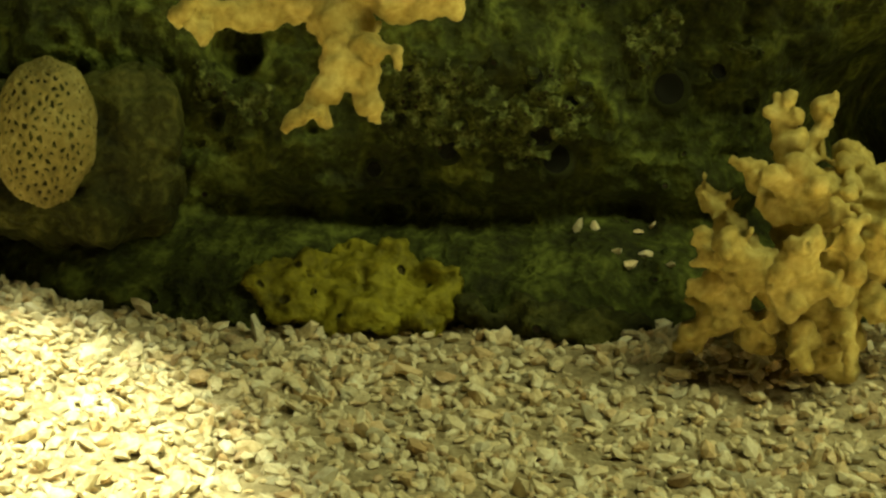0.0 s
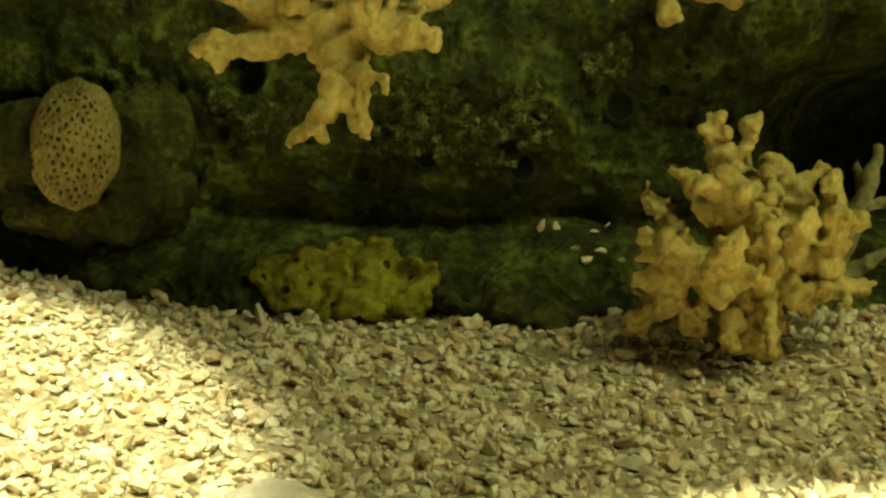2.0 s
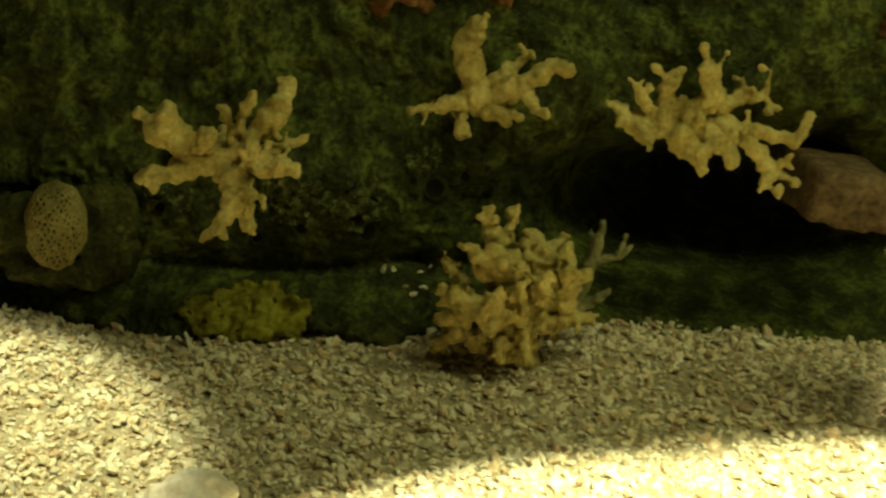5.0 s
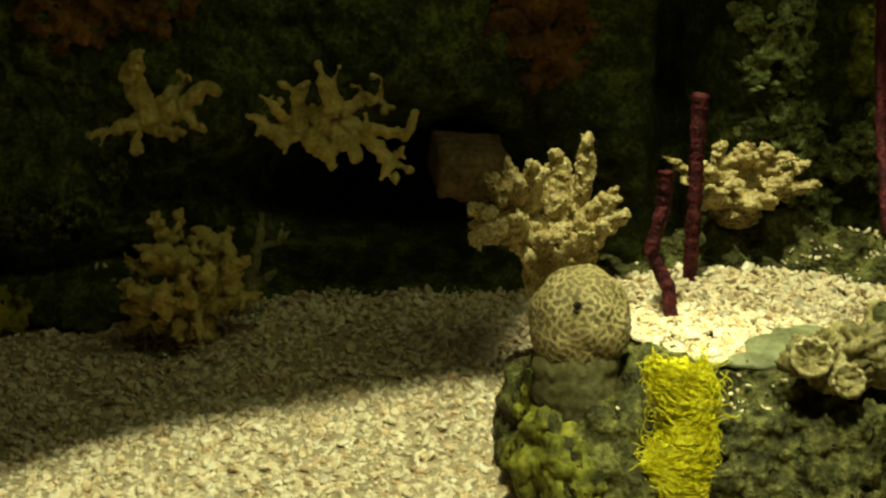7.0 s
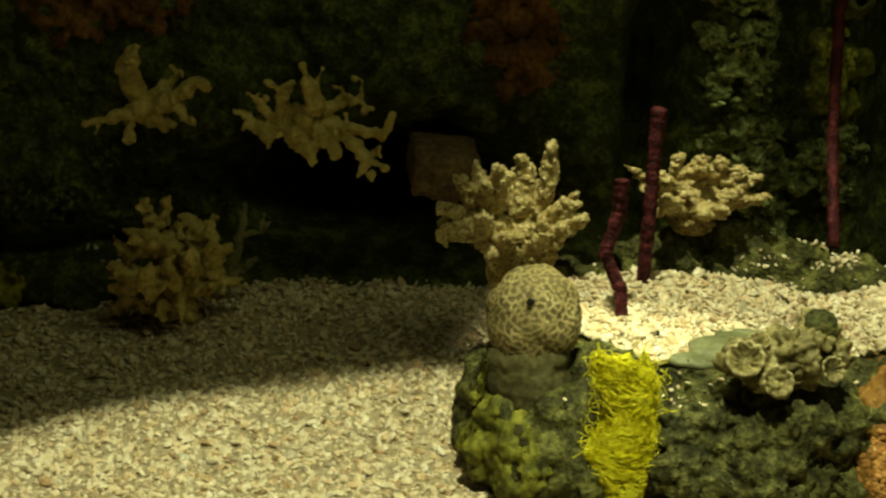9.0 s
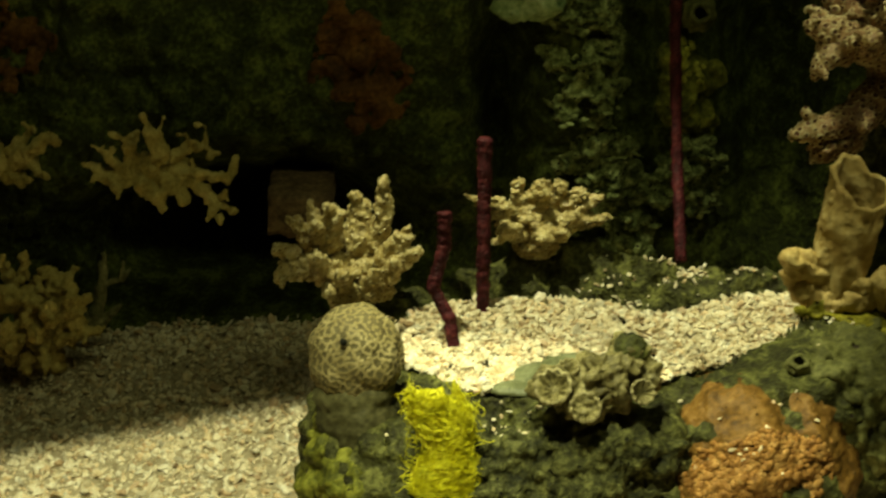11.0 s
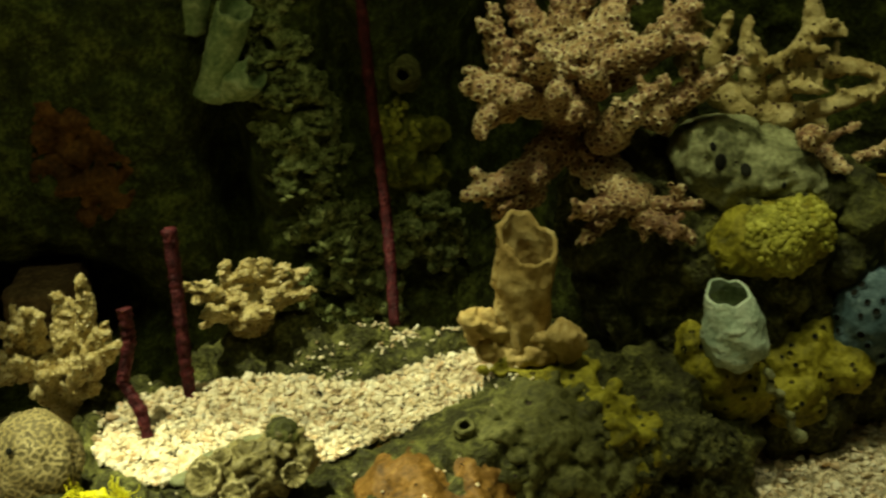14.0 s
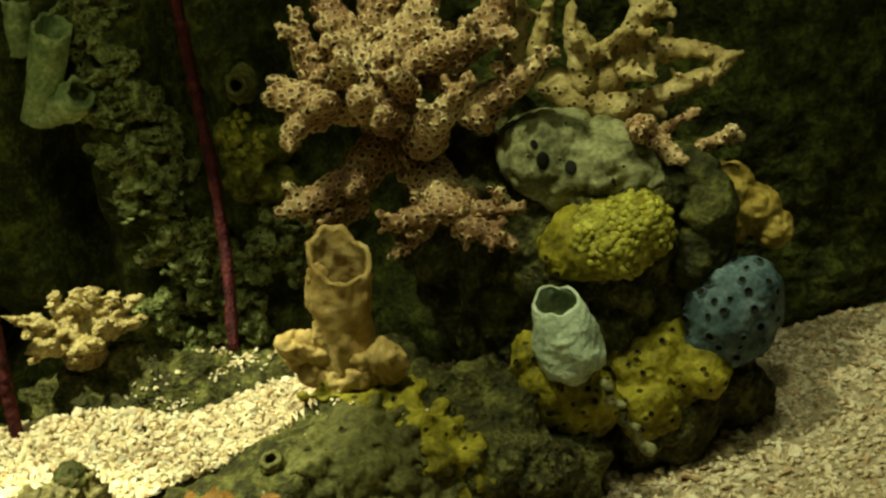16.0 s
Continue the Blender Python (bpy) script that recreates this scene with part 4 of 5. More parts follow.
def barnacle_cup(at, axis, r, teeth, seed):
    """A pale flaring shell with a toothed, rayed mouth."""
    rnd = random.Random(seed)
    q = Vector((0, 0, 1)).rotation_difference(Vector(axis)).to_matrix()
    sides = teeth * 6
    prof = [(0.42, -1.25, 0), (0.7, -0.9, 0), (0.95, -0.45, 0.02), (1.08, -0.08, 0.06), (1.06, 0.06, 0.09), (0.9, 0.02, 0.13), (0.66, -0.2, 0.2), (0.42, -0.42, 0.22), (0.2, -0.52, 0.1)]
    tall = [rnd.uniform(0.4, 1.3) for _ in range(teeth)]
    vs, fs = [], []
    for rr, h, amp in prof:
        for k in range(sides):
            a = 2 * math.pi * k / sides
            t = math.cos(teeth * a) * tall[int(k / 6 + 0.5) % teeth]
            w = rr * (1 + amp * t * 0.6) + 0.05 * noise.noise(Vector((math.cos(a) * 2, math.sin(a) * 2, h + seed)))
            vs.append(tuple(Vector(at) + q @ Vector((math.cos(a) * w * r, math.sin(a) * w * r, (h + amp * 0.9 * t) * r))))
    for j in range(len(prof) - 1):
        for k in range(sides):
            a, b = j * sides + k, j * sides + (k + 1) % sides
            fs.append((a, b, b + sides, a + sides))
    me = mesh_from("cup", vs, [f for i, f in enumerate(fs) if i < 5 * sides] + [tuple(range(sides))[::-1]])
    shell = link_mesh("cup", me, SHELL, barn, "pale shell cup")
    inner = mesh_from("mouth", vs, [f for i, f in enumerate(fs) if i >= 5 * sides] + [tuple(range((len(prof) - 1) * sides, len(prof) * sides))])
    mouth = link_mesh("mouth", inner, BARN, None, "dark rayed mouth")
    mouth.parent = shell


for at, ax, r, sd in (((0.080, -0.308, 0.217), (-0.25, -0.7, 0.75), 0.022, 3), ((0.118, -0.326, 0.197), (0.05, -0.8, 0.6), 0.018, 4), ((0.16, -0.305, 0.212), (0.1, -0.7, 0.7), 0.012, 5), ((0.19, -0.3, 0.205), (0.3, -0.8, 0.5), 0.015, 6), ((0.10, -0.285, 0.232), (-0.1, -0.4, 0.9), 0.013, 7)):
    barnacle_cup(at, ax, r, 11, sd)
link_mesh("dome", fused("dome", [((0.178, -0.262, 0.243), (0.022, 0.022, 0.024))], 0.003, 0.004, 60, 0.002, 150, 2), BROWN, barn, "dark rounded dome")

ring = cup("barnacle", (0.398, -0.198, 0.188), (0.1, -0.5, 0.9), 0.017, 0.013, 0.016, 0.006, LIP, None, 0.1, 5, 30)
tagged(ring, "single grey ring-shaped barnacle on the rock", "barnacle")

orange = thing("sponge", (0.35, -0.27, 0.1), "orange encrusting sponge with clustered polyps on the rock face", "sponge")
oc = link_mesh("crust", fused("crust", [((0.325, -0.2, 0.092), (0.1, 0.126, 0.088)), ((0.39, -0.185, 0.094), (0.09, 0.115, 0.088)), ((0.3, -0.21, 0.055), (0.09, 0.122, 0.08)), ((0.4, -0.19, 0.06), (0.09, 0.115, 0.08))], 0.004, 0.009, 20, 0.0028, 110, 11), ORANGE, orange)
bpy.context.view_layer.update()
beads("polyp", oc, [(0.29, -0.31, 0.085, 0.05), (0.34, -0.32, 0.11, 0.05), (0.385, -0.3, 0.09, 0.05), (0.34, -0.32, 0.055, 0.06)], 0.0033, 1600, ORANGE_P, orange, 3)
crust("moss", shelf, [(0.02, -0.3, 0.1, 0.07), (0.1, -0.33, 0.08, 0.07), (0.2, -0.33, 0.09, 0.06), (0.16, -0.33, 0.13, 0.06), (0.01, -0.3, 0.16, 0.03)], 0.0045, MOSS, "ragged dark green moss over the shelf's face", "moss", shelf, seed=15, rough=0.0045, scale=95, crags=4)
crust("moss", shelf, [(0.62, -0.2, 0.06, 0.06), (0.68, -0.19, 0.1, 0.06), (0.72, -0.15, 0.12, 0.05), (0.7, -0.2, 0.04, 0.06)], 0.0045, MOSS, "ragged grey-green moss on the shelf's foot", "moss", shelf, seed=16, rough=0.0055, scale=95, crags=4)
link_mesh("bare_patch", fused("bare_patch", [((0.045, -0.205, basin_z(0, -0.205) + 0.002), (0.04, 0.022, 0.008)), ((0.08, -0.175, basin_z(0, -0.175) + 0.005), (0.045, 0.036, 0.008)), ((0.115, -0.15, basin_z(0, -0.15) + 0.006), (0.04, 0.03, 0.008))], 0.003, 0.003, 25, 0.0006, 120, 4), FILM, shelf, "smooth pale green bare patch of rock")
crust("crust", shelf, [(0.5, -0.17, 0.19, 0.07), (0.54, -0.22, 0.13, 0.07), (0.47, -0.2, 0.2, 0.05), (0.56, -0.2, 0.08, 0.06)], 0.005, LIP, "grey-green stony crust over the shelf's sloping edge", "crust", shelf, seed=12, rough=0.008, scale=30)
creeping = crust("sponge", shelf, [(0.45, -0.07, 0.22, 0.018), (0.5, -0.09, 0.22, 0.016), (0.55, -0.1, 0.22, 0.035), (0.59, -0.13, 0.19, 0.04), (0.61, -0.17, 0.15, 0.042), (0.62, -0.19, 0.1, 0.035)], 0.005, YELLOW, "yellow pitted sponge creeping over the rock", "sponge", seed=13)
crust("sponge", shelf, [(-0.23, -0.2, 0.1, 0.05), (-0.22, -0.23, 0.05, 0.06), (-0.19, -0.27, 0.03, 0.05)], 0.0038, OLIVE, "dull olive-yellow sponge crust on the rock foot", "sponge", seed=14, rough=0.004, scale=70, crags=4)

bpy.context.view_layer.update()
pore_field(creeping, YELLOW_PORE, 0.44, 0.65, 0.06, 0.24, 14, 0.0025, 0.0045, 8, 0.02)
vase = thing("tube_sponge", (0.48, -0.04, 0.235), "tan tube sponge with open mouth and two stubby arms", "sponge")
cup("tube", (0.480, -0.035, 0.218), (0.14, -0.06, 1), 0.034, 0.041, 0.172, 0.0055, TUBE, vase, 0.095, 2, 56, slant=0.022)
link_mesh("arm", fused("arm", [((0.452, -0.045, 0.262), (0.02, 0.02, 0.018)), ((0.432, -0.05, 0.277), (0.024, 0.024, 0.02)), ((0.422, -0.055, 0.283), (0.02, 0.022, 0.019)), ((0.418, -0.05, 0.262), (0.014, 0.016, 0.016))], 0.0028, 0.01, 35, 0.003, 110, 5), TUBE, vase)
link_mesh("arm", fused("arm", [((0.512, -0.068, 0.247), (0.022, 0.02, 0.02)), ((0.537, -0.08, 0.253), (0.025, 0.024, 0.024)), ((0.55, -0.085, 0.257), (0.02, 0.022, 0.024)), ((0.543, -0.085, 0.236), (0.016, 0.018, 0.016))], 0.0028, 0.01, 35, 0.003, 110, 8), TUBE, vase)
link_mesh("lobe", fused("lobe", [((0.466, -0.05, 0.29), (0.017, 0.017, 0.035)), ((0.469, -0.051, 0.335), (0.017, 0.016, 0.03)), ((0.473, -0.052, 0.368), (0.015, 0.014, 0.022))], 0.0028, 0.006, 40, 0.003, 120, 7), TUBE, vase)
link_mesh("foot", fused("foot", [((0.475, -0.045, 0.225), (0.04, 0.032, 0.028)), ((0.51, -0.06, 0.232), (0.035, 0.028, 0.024)), ((0.44, -0.04, 0.238), (0.025, 0.025, 0.025))], 0.003, 0.006, 40, 0.002, 120, 9), TUBE, vase)

# ---- growths round the big coral ----
ys1 = rock("sponge", (0, 0, 0), [((0.745, -0.035, 0.16), (0.062, 0.048, 0.062)), ((0.72, -0.03, 0.2), (0.035, 0.035, 0.035)), ((0.775, -0.04, 0.13), (0.05, 0.04, 0.05))], 0.0035, 0.010, 22, YELLOW, "yellow pitted sponge below the mint tube sponge", "sponge", seed=21.0, rough2=0.002, scale2=90)
ys2 = rock("sponge", (0, 0, 0), [((0.875, 0.02, 0.14), (0.07, 0.045, 0.06)), ((0.9, 0.035, 0.172), (0.045, 0.03, 0.032)), ((0.835, 0.03, 0.16), (0.05, 0.04, 0.04)), ((0.86, 0.0, 0.095), (0.06, 0.045, 0.05)), ((0.93, 0.01, 0.13), (0.045, 0.04, 0.045))], 0.0035, 0.010, 20, YELLOW, "large yellow sponge at the foot of the rock", "sponge", seed=22.0, rough2=0.002, scale2=90)
mint = thing("tube_sponge", (0.765, -0.055, 0.18), "pale mint green tube sponge with an open mouth", "sponge")
cup("tube", (0.772, -0.06, 0.192), (-0.07, 0.02, 1), 0.04, 0.029, 0.094, 0.004, MINT, mint, 0.055, 8, 56, slant=0.01, belly=0.008)
link_mesh("foot", fused("foot", [((0.77, -0.06, 0.19), (0.031, 0.031, 0.018))], 0.003, 0.004, 50, 0.002, 120, 4), MINT, mint)
blue = link_mesh("ball_sponge", fused("ball_sponge", [((0, 0, 0), (0.071, 0.06, 0.074)), ((-0.012, 0, -0.03), (0.058, 0.054, 0.05)), ((0.016, 0, 0.034), (0.048, 0.046, 0.046))], 0.0035, 0.005, 24, 0.0016, 110, 9), BLUE)
blue.location, blue.rotation_euler = (0.985, 0.035, 0.192), (0.1, 0.25, 0)
tagged(blue, "dull blue egg-shaped sponge dotted with pores painted dark inside", "sponge")
bpy.context.view_layer.update()
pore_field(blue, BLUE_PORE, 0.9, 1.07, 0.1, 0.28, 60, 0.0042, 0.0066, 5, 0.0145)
pore_field(ys1, YELLOW_PORE, 0.69, 0.82, 0.09, 0.22, 11, 0.003, 0.0055, 6, 0.018)
pore_field(ys2, YELLOW_PORE, 0.81, 0.96, 0.07, 0.2, 14, 0.0028, 0.005, 7, 0.018)
dome = thing("rock", (0.85, 0.08, 0.4), "pale grey-green stony dome with painted-dark holes on the pillar", "rock")
link_mesh("dome", fused("dome", [((0.84, 0.075, 0.405), (0.088, 0.07, 0.062)), ((0.785, 0.085, 0.435), (0.07, 0.07, 0.06)), ((0.89, 0.085, 0.385), (0.055, 0.055, 0.048))], 0.0035, 0.012, 16, 0.004, 60, 3, 4), PALEROCK, dome)
bpy.context.view_layer.update()
# Flattened near-black beads carry the shade of the dome's holes.
for hx, hz, r in ((0.784, 0.447, 0.0095), (0.812, 0.443, 0.008), (0.775, 0.478, 0.005), (0.868, 0.41, 0.0035)):
    co, nn = cling(dome.children[0], (hx, 0.0, hz))
    q = np.array(nn.to_track_quat("Z", "Y").to_matrix())
    link_mesh("hole", mesh_from("hole", BALL_V @ (q @ np.diag((r, r * 1.3, r * 0.35))).T + np.array(co), BALL_F), HOLE_SHADE, dome)
ymound = thing("polyp_colony", (0.84, 0.02, 0.33), "yellow polyp colony on a rounded sponge base", "polyps")
yb = link_mesh("base", fused("base", [((0.835, 0.02, 0.33), (0.08, 0.06, 0.058)), ((0.875, 0.025, 0.332), (0.056, 0.055, 0.056)), ((0.79, 0.025, 0.322), (0.048, 0.048, 0.042))], 0.0035, 0.007, 22, 0.002, 90, 4), YELLOW, ymound)
bpy.context.view_layer.update()
beads("polyp", yb, [(0.855, -0.01, 0.34, 0.045), (0.885, 0.0, 0.345, 0.045), (0.855, -0.015, 0.305, 0.035), (0.83, -0.01, 0.35, 0.03)], 0.0047, 330, POLYP, ymound, 5)
rock("rock", (0, 0, 0), [((0.975, 0.07, 0.325), (0.042, 0.045, 0.078)), ((0.955, 0.065, 0.27), (0.05, 0.05, 0.06)), ((0.94, 0.08, 0.37), (0.05, 0.045, 0.045))], 0.004, 0.016, 16, BROWN, "dark worn rock beside the yellow polyp colony", seed=26.0, rough2=0.003, scale2=70)
rock("sponge", (0, 0, 0), [((1.01, 0.13, 0.335), (0.04, 0.04, 0.035)), ((1.04, 0.125, 0.3), (0.04, 0.035, 0.035)), ((1.0, 0.14, 0.295), (0.045, 0.05, 0.05)), ((1.06, 0.125, 0.27), (0.03, 0.035, 0.03))], 0.0035, 0.006, 30, OCHRE, "ochre sponge lump behind the rock", "sponge", seed=25.0, rough2=0.002, scale2=120)
pts = [Vector((0.804 + 0.044 * f + 0.004 * math.sin(f * 21), -0.085 + 0.012 * f, 0.176 - 0.112 * f + 0.003 * math.cos(f * 17))) for f in [i / 24 for i in range(25)]]
vs, fs = tube(pts, [0.0045 + 0.0025 * abs(math.sin(i * 0.9)) + 0.003 * (i > 20) for i in range(25)], 8)
me = bpy.data.meshes.new("tendril")
me.from_pydata(vs, [], fs)
me.shade_smooth()
tagged(link_mesh("tendril", me, PALEROCK), "grey-green tendril hanging from the yellow sponge", "tendril")

# ---- growths on the back wall ----
teal = thing("tube_sponge", (0.06, 0.32, 0.56), "teal green tube sponge on the rear rock wall", "sponge")
cup("tube", (0.04, 0.30, 0.562), (0.5, -0.1, 1), 0.024, 0.029, 0.15, 0.005, TEAL, teal, 0.06, 12, 36, slant=0.01)
cup("arm", (0.062, 0.30, 0.57), (0.9, -0.3, 0.35), 0.021, 0.029, 0.068, 0.006, TEAL, teal, 0.12, 13, 28)
link_mesh("foot", fused("foot", [((0.055, 0.33, 0.567), (0.03, 0.06, 0.02)), ((0.09, 0.31, 0.566), (0.03, 0.04, 0.016))], 0.003, 0.005, 40, 0.002, 120, 3), TEAL, teal)
cup2 = cup("tube_sponge", (0.022, 0.36, 0.66), (0.35, -0.3, 1), 0.02, 0.024, 0.09, 0.005, TEAL, None, 0.06, 15)
tagged(cup2, "dim teal tube sponge behind its neighbour", "sponge")
def ledges(host, x0, x1, z0, z1, count, seed):
    """Ragged little shelves standing out of a crust."""
    rnd = random.Random(seed)
    for _ in range(count):
        x, z = rnd.uniform(x0, x1), rnd.uniform(z0, z1)
        ok, co, nn, _ = host.ray_cast(Vector((x, -0.3, z)), Vector((0, 1, 0)))
        if not ok:
            continue
        balls, tilt = [], rnd.uniform(-0.5, 0.5)
        for k in range(5):
            u = rnd.uniform(-0.022, 0.022)
            r = rnd.uniform(0.0045, 0.008)
            balls.append(((co.x + u, co.y - rnd.uniform(0.0, 0.008), co.z + u * tilt + rnd.uniform(-0.003, 0.003)), (r * 1.3, r, r * 0.5)))
        ob = link_mesh("ledge", fused("ledge", balls, 0.003, 0.006, 70, 0.003, 170, rnd.random() * 9, 4), GREEN)
        ob.parent = host


g1 = crust("crust", wall, [(0.15, 0.34, 0.70, 0.045), (0.155, 0.34, 0.63, 0.045), (0.165, 0.34, 0.56, 0.045), (0.172, 0.34, 0.49, 0.045), (0.178, 0.34, 0.42, 0.045)], 0.010, GREEN, "ragged grey-green crust running down the rock wall", "crust", seed=31, voxel=0.0038, rough=0.015, scale=42, crags=4)
g2 = crust("crust", wall, [(0.2, 0.3, 0.29, 0.06), (0.27, 0.3, 0.25, 0.07), (0.35, 0.3, 0.29, 0.06), (0.19, 0.3, 0.23, 0.06), (0.4, 0.3, 0.25, 0.05)], 0.012, GREEN, "ragged green crust at the foot of the rock wall", "crust", seed=32, voxel=0.0038, rough=0.015, scale=42, crags=4)
ledges(g1, 0.11, 0.22, 0.38, 0.76, 44, 3)
ledges(g2, 0.16, 0.42, 0.21, 0.34, 26, 4)
yw = thing("polyp_colony", (0.33, 0.35, 0.46), "dim yellow-green polyp colony on the rear rock wall", "polyps")
yw1 = crust("base", wall, [(0.33, 0.33, 0.49, 0.05), (0.35, 0.33, 0.43, 0.05), (0.37, 0.33, 0.39, 0.04)], 0.012, OLIVE, "", "", yw, seed=33, rough=0.008, crags=4)
bpy.context.view_layer.update()
beads("polyp", yw1, [(0.33, 0.31, 0.5, 0.04), (0.335, 0.31, 0.47, 0.03)], 0.0045, 260, POLYP, yw, 6)
ring2 = cup("ring_sponge", (0.345, 0.345, 0.552), (-0.1, -1, 0.15), 0.028, 0.016, 0.03, 0.007, LIP, None, 0.12, 17, 30)
tagged(ring2, "grey ring sponge with a dark mouth on the wall", "sponge")
for spots, sd in ((((-0.19, 0.27, 0.48, 0.055), (-0.16, 0.27, 0.43, 0.055), (-0.2, 0.27, 0.53, 0.05)), 41), (((-0.86, 0.27, 0.5, 0.07), (-0.8, 0.27, 0.52, 0.06), (-0.73, 0.27, 0.53, 0.06)), 42)):
    patch = thing("crust", (spots[0][0], 0.3, spots[0][2]), "rusty orange crust on the dark rock wall", "crust")
    for k, spot in enumerate(spots):
        crust("lobe", wall, [spot], 0.0055, RUST, "", "", patch, seed=sd + k * 7, rough=0.006, scale=50, crags=4)
crust("crust", wall, [(-0.92, 0.2, 0.035, 0.025), (-0.88, 0.2, 0.035, 0.025), (-0.84, 0.2, 0.038, 0.025), (-0.8, 0.2, 0.04, 0.025)], 0.005, BROWN, "dull brown crust along the foot of the wall", "crust", seed=48, rough=0.006, scale=70, crags=4)
mustard = crust("sponge", wall, [(-1.0, 0.2, 0.05, 0.045), (-1.03, 0.2, 0.06, 0.04), (-0.98, 0.2, 0.06, 0.045), (-1.01, 0.2, 0.085, 0.04), (-0.98, 0.2, 0.085, 0.03)], 0.008, YELLOW, "mustard yellow pitted sponge at the foot of the wall", "sponge", seed=43, rough=0.012, scale=45, crags=4)
for spots, sd in (([(-0.97, 0.25, 0.185, 0.035), (-0.945, 0.25, 0.195, 0.03)], 44), ([(-1.115, 0.25, 0.185, 0.03)], 45), ([(-0.89, 0.25, 0.18, 0.03), (-0.87, 0.25, 0.2, 0.03)], 46), ([(-0.79, 0.25, 0.26, 0.03), (-0.74, 0.25, 0.27, 0.03)], 47)):
    patch = thing("crust", (spots[0][0], 0.27, spots[0][2]), "thin lacy pale green algae crust on the rock wall", "crust")
    for k, spot in enumerate(spots):
        crust("lobe", wall, [spot], 0.0022, LACE, "", "", patch, seed=sd + k * 7, voxel=0.0024, rough=0.007, scale=110, crags=4)
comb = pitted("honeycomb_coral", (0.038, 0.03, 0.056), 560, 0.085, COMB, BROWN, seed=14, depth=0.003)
comb.location = (-1.24, 0.205, 0.146)
rock("rock", (0, 0, 0), [((-1.25, 0.245, 0.085), (0.085, 0.05, 0.03)), ((-1.18, 0.26, 0.1), (0.04, 0.04, 0.035)), ((-1.3, 0.24, 0.13), (0.05, 0.04, 0.06)), ((-1.2, 0.25, 0.14), (0.05, 0.04, 0.06))], 0.005, 0.02, 14, BROWN, "brownish algae-stained rock round the honeycomb coral", seed=8.0)
tagged(comb, "yellowish honeycomb coral with dark cells by the wall", "coral")

# Rims whose near-black floors paint the shade of the wall's holes.
WALL_PORE = pore_mesh("hole_rim", LACE, HOLE_SHADE, 14)
for hx, hz, r in HOLES[:8]:
    rim = new("hole_rim", WALL_PORE)
    rim.parent = wall
    front = sum(wall_y(hx + 2.1 * r * math.cos(k), hz + 2.1 * r * math.sin(k)) for k in range(6)) / 6
    rim.matrix_basis = Matrix.Translation((hx, front, hz)) @ Matrix.Rotation(radians(80), 4, "X") @ Matrix.Diagonal((r * 1.15, r * 1.2, r * 0.9, 1))
bpy.context.view_layer.update()
pore_field(mustard, YELLOW_PORE, -1.06, -0.93, 0.03, 0.12, 9, 0.002, 0.0036, 9, 0.02)

bm = bmesh.new()
bmesh.ops.create_cube(bm, size=1)
bmesh.ops.subdivide_edges(bm, edges=bm.edges[:], cuts=5, use_grid_fill=True)
for v in bm.verts:
    c = v.co.normalized() * 0.62
    v.co = v.co.lerp(c, 0.1)
    v.co = Vector((v.co.x * 0.10, v.co.y * 0.2, v.co.z * 0.068)) * (1 + 0.12 * noise.noise(v.co * 4))
plate = part("stone", bm, BRICKISH)
plate.matrix_world = pose(-0.284, 0.32, 0.268, 0, 4, 4)
tagged(plate, "squarish pinkish-brown stone wedged in the rock wall", "stone")
pale = rock("stone", (-1.0, -0.2, 0.0), [((0, 0, -0.005), (0.045, 0.035, 0.026)), ((0.02, 0.01, 0.008), (0.026, 0.022, 0.018))], 0.003, 0.008, 30, WHITE, "pale pinkish-white stone lying on the gravel", "stone", seed=7)


# ---- gravel ----
ICO = bmesh.new()
bmesh.ops.create_icosphere(ICO, subdivisions=1, radius=1)
PEB_V = np.array([v.co[:] for v in ICO.verts])
PEB_F = np.array([[v.index for v in f.verts] for f in ICO.faces])
ICO.free()


def pebbles(name, places, sizes, label, seed=1, jag=0.28):
    """Angular little stones, one joined object."""
    g = np.random.default_rng(seed)
    n = len(places)
    shape = PEB_V[None] * (1 + g.uniform(-jag, jag, (n, len(PEB_V), 1)))
    shape = shape * np.stack([g.uniform(0.8, 1.5, n), g.uniform(0.6, 1.0, n), g.uniform(0.32, 0.65, n)], 1)[:, None]
    q = g.normal(size=(n, 4)) * np.array([1, 0.36, 0.36, 1])
    q /= np.linalg.norm(q, axis=1)[:, None]
    w, x, y, z = q.T
    R = np.stack([1 - 2 * (y * y + z * z), 2 * (x * y - z * w), 2 * (x * z + y * w), 2 * (x * y + z * w), 1 - 2 * (x * x + z * z), 2 * (y * z - x * w),
                  2 * (x * z - y * w), 2 * (y * z + x * w), 1 - 2 * (x * x + y * y)], 1).reshape(n, 3, 3)
    v = np.einsum("nij,nkj->nki", R, shape) * np.array(sizes)[:, None, None] + np.array(places)[:, None]
    f = PEB_F[None] + (np.arange(n) * len(PEB_V))[:, None, None]
    v, f = v.reshape(-1, 3), f.reshape(-1, 3)
    me = bpy.data.meshes.new(name)
    me.vertices.add(len(v))
    me.vertices.foreach_set("co", v.ravel().astype(np.float32))
    me.loops.add(f.size)
    me.loops.foreach_set("vertex_index", f.ravel().astype(np.int32))
    me.polygons.add(len(f))
    me.polygons.foreach_set("loop_start", np.arange(0, f.size, 3, dtype=np.int32))
    me.update(calc_edges=True)
    if jag < 0.25:
        me.shade_smooth()
    else:
        me.shade_flat()
    return tagged(link_mesh(name, me, GRAVEL), label, "gravel", kind="stuff")


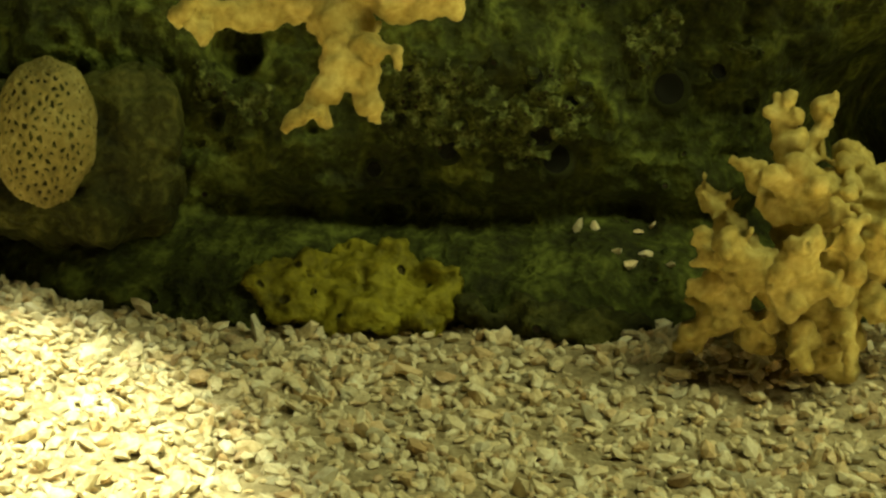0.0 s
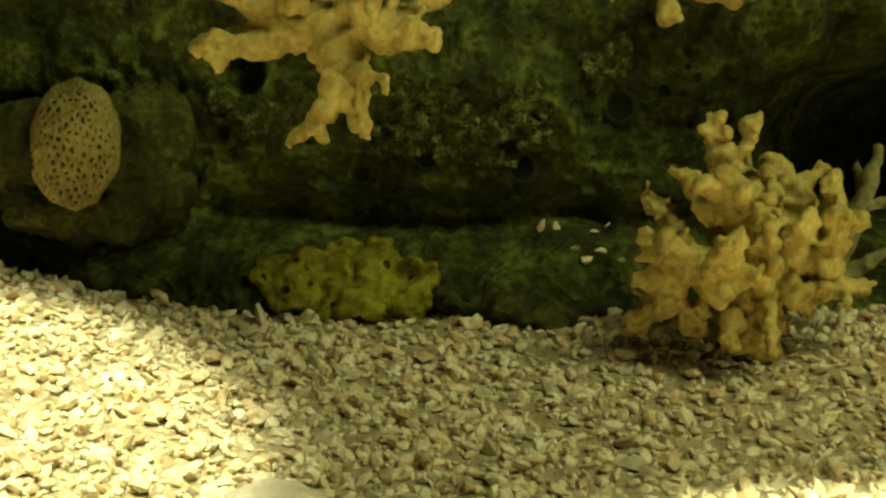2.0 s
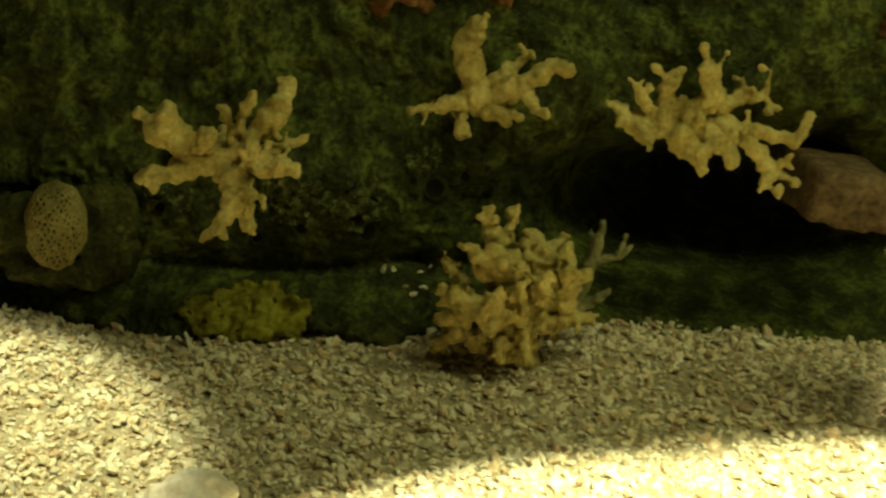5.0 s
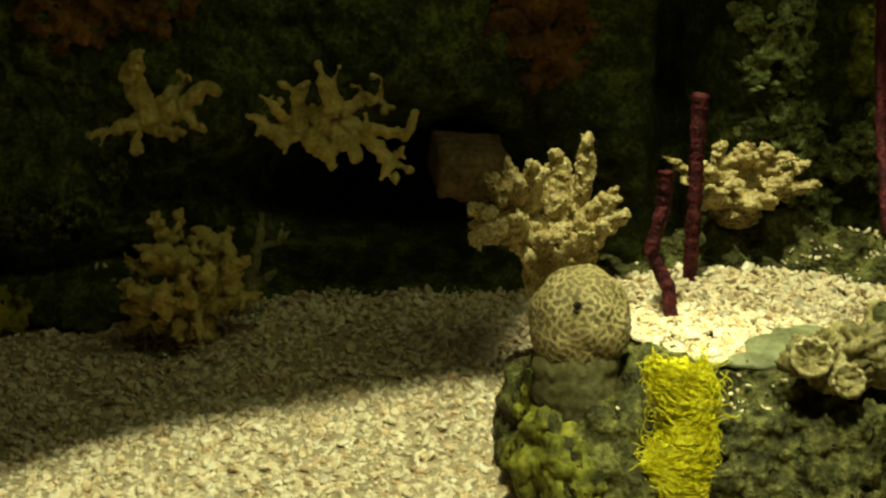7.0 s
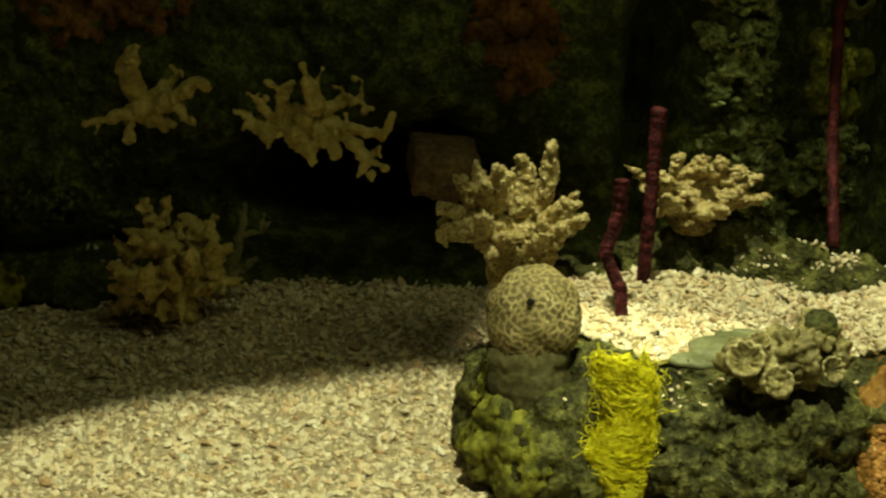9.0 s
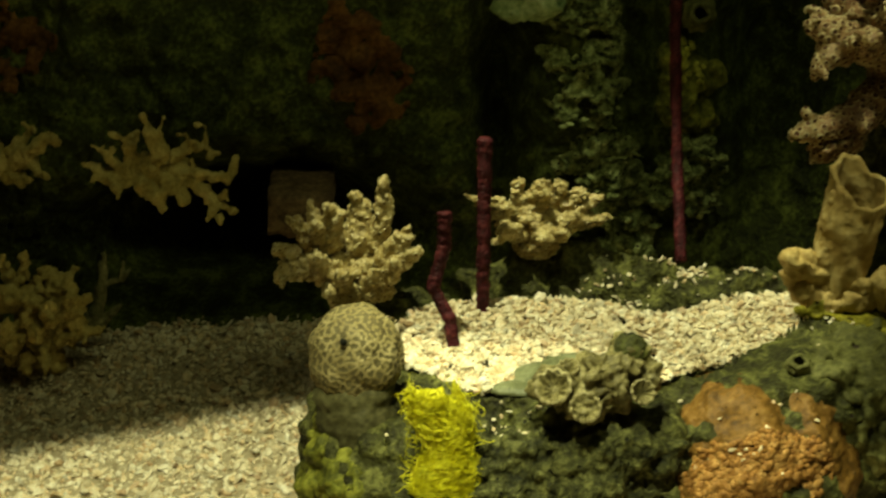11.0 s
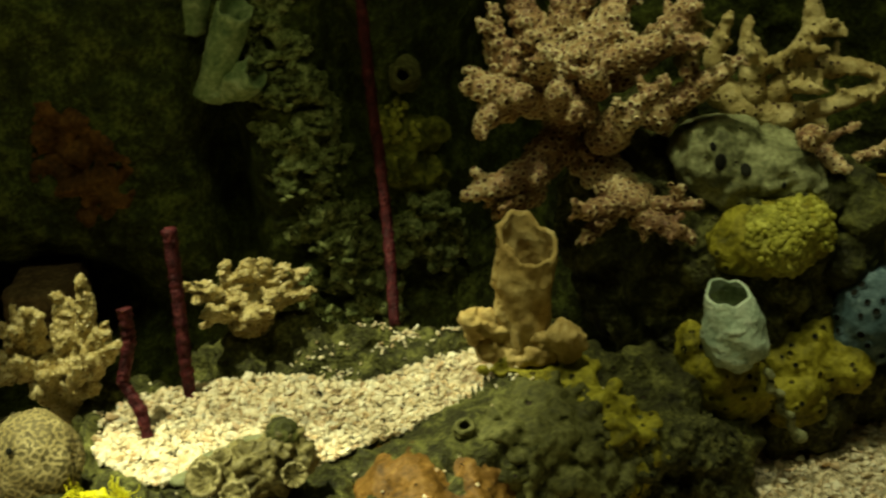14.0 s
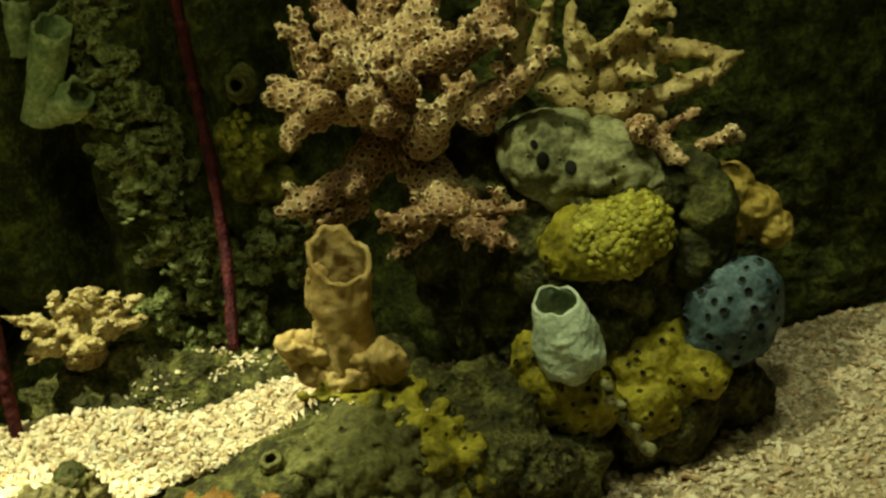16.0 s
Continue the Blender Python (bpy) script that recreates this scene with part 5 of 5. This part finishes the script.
rnd = random.Random(21)
places, sizes = [], []
while len(places) < 42000:
    x, y = rnd.uniform(-1.5, 1.45), rnd.uniform(-0.42, 0.42)
    if -0.15 < x < 0.6 and -0.22 < y < 0.1:
        continue
    if y > 0.1 and y > wall_y(x, floor_z(x, y) + 0.01) - 0.004:
        continue
    r = min(0.0095, rnd.lognormvariate(math.log(0.0042), 0.36))
    places.append((x, y, floor_z(x, y) + rnd.uniform(-0.2, 0.75) * r))
    sizes.append(r)
pebbles("gravel", places, sizes, "loose pale beige coral gravel covering the tank floor", 2, 0.26)

places, sizes = [], []
while len(places) < 9500:
    x, y = rnd.uniform(-0.14, 0.48), rnd.uniform(-0.25, 0.1)
    if basin(x, y) > 1.06 + rnd.uniform(-0.12, 0.1):
        continue
    r = min(0.009, rnd.lognormvariate(math.log(0.0037), 0.36))
    places.append((x, y, basin_z(x, y) + rnd.uniform(-0.8, 0.6) * r + 0.004 * noise.noise(Vector((x * 20, y * 20, 0)))))
    sizes.append(r)
pebbles("gravel", places, sizes, "bright pale gravel filling the basin of the rock shelf", 3)

# loose grains on the rock
places, sizes = [], []
for cx, cy, n, w in ((0.2, 0.055, 60, 0.03), (0.297, 0.1, 90, 0.02), (0.38, 0.04, 48, 0.024), (-0.1, -0.02, 14, 0.03), (0.03, -0.25, 16, 0.02), (0.5, -0.12, 10, 0.05), (0.33, -0.27, 5, 0.035), (0.47, -0.07, 14, 0.02)):
    for _ in range(n):
        x, y = rnd.gauss(cx, w), rnd.gauss(cy, w * 0.7)
        ok, co, nn, _ = shelf.ray_cast(Vector((x, y, 1)), Vector((0, 0, -1)))
        if ok and nn.z > 0.3:
            r = rnd.uniform(0.0022, 0.0045)
            places.append((x, y, co.z + r * 0.9))
            sizes.append(r)
for x, z in ((0.02, 0.16), (0.03, 0.15), (0.035, 0.165), (0.025, 0.13), (0.01, 0.14), (0.055, 0.155), (-0.125, 0.13), (0.25, 0.15), (0.27, 0.1), (0.262, 0.105), (0.275, 0.108), (0.285, 0.103), (0.26, 0.095), (0.29, 0.15), (0.33, 0.16), (0.3, 0.125), (0.39, 0.175), (0.36, 0.165)):
    ok, co, nn, _ = shelf.ray_cast(Vector((x, -0.8, z)), Vector((0, 1, 0)))
    if ok:
        places.append((co.x, co.y - 0.008, co.z))
        sizes.append(rnd.uniform(0.002, 0.0042))
for x, z in ((0.3, 0.128), (0.308, 0.124), (0.316, 0.13), (0.325, 0.126), (0.333, 0.131), (0.312, 0.119), (0.29, 0.152), (0.37, 0.16), (0.36, 0.1), (0.345, 0.15), (0.41, 0.15)):
    ok, co, nn, _ = oc.ray_cast(Vector((x, -0.8, z)), Vector((0, 1, 0)))
    if ok:
        places.append((co.x, co.y - 0.003, co.z))
        sizes.append(rnd.uniform(0.003, 0.0045))
for x, z in ((-0.841, 0.112), (-0.828, 0.112), (-0.794, 0.112), (-0.788, 0.1), (-0.811, 0.1), (-0.8, 0.092), (-0.77, 0.095), (-0.782, 0.116)):
    ok, co, nn, _ = wall.ray_cast(Vector((x, -0.5, z + 0.01)), Vector((0, 1, -0.02)))
    if ok:
        places.append((co.x, co.y - 0.003, co.z))
        sizes.append(0.005)
pebbles("gravel", places, sizes, "stray white gravel grains lying on the rock shelf", 4)
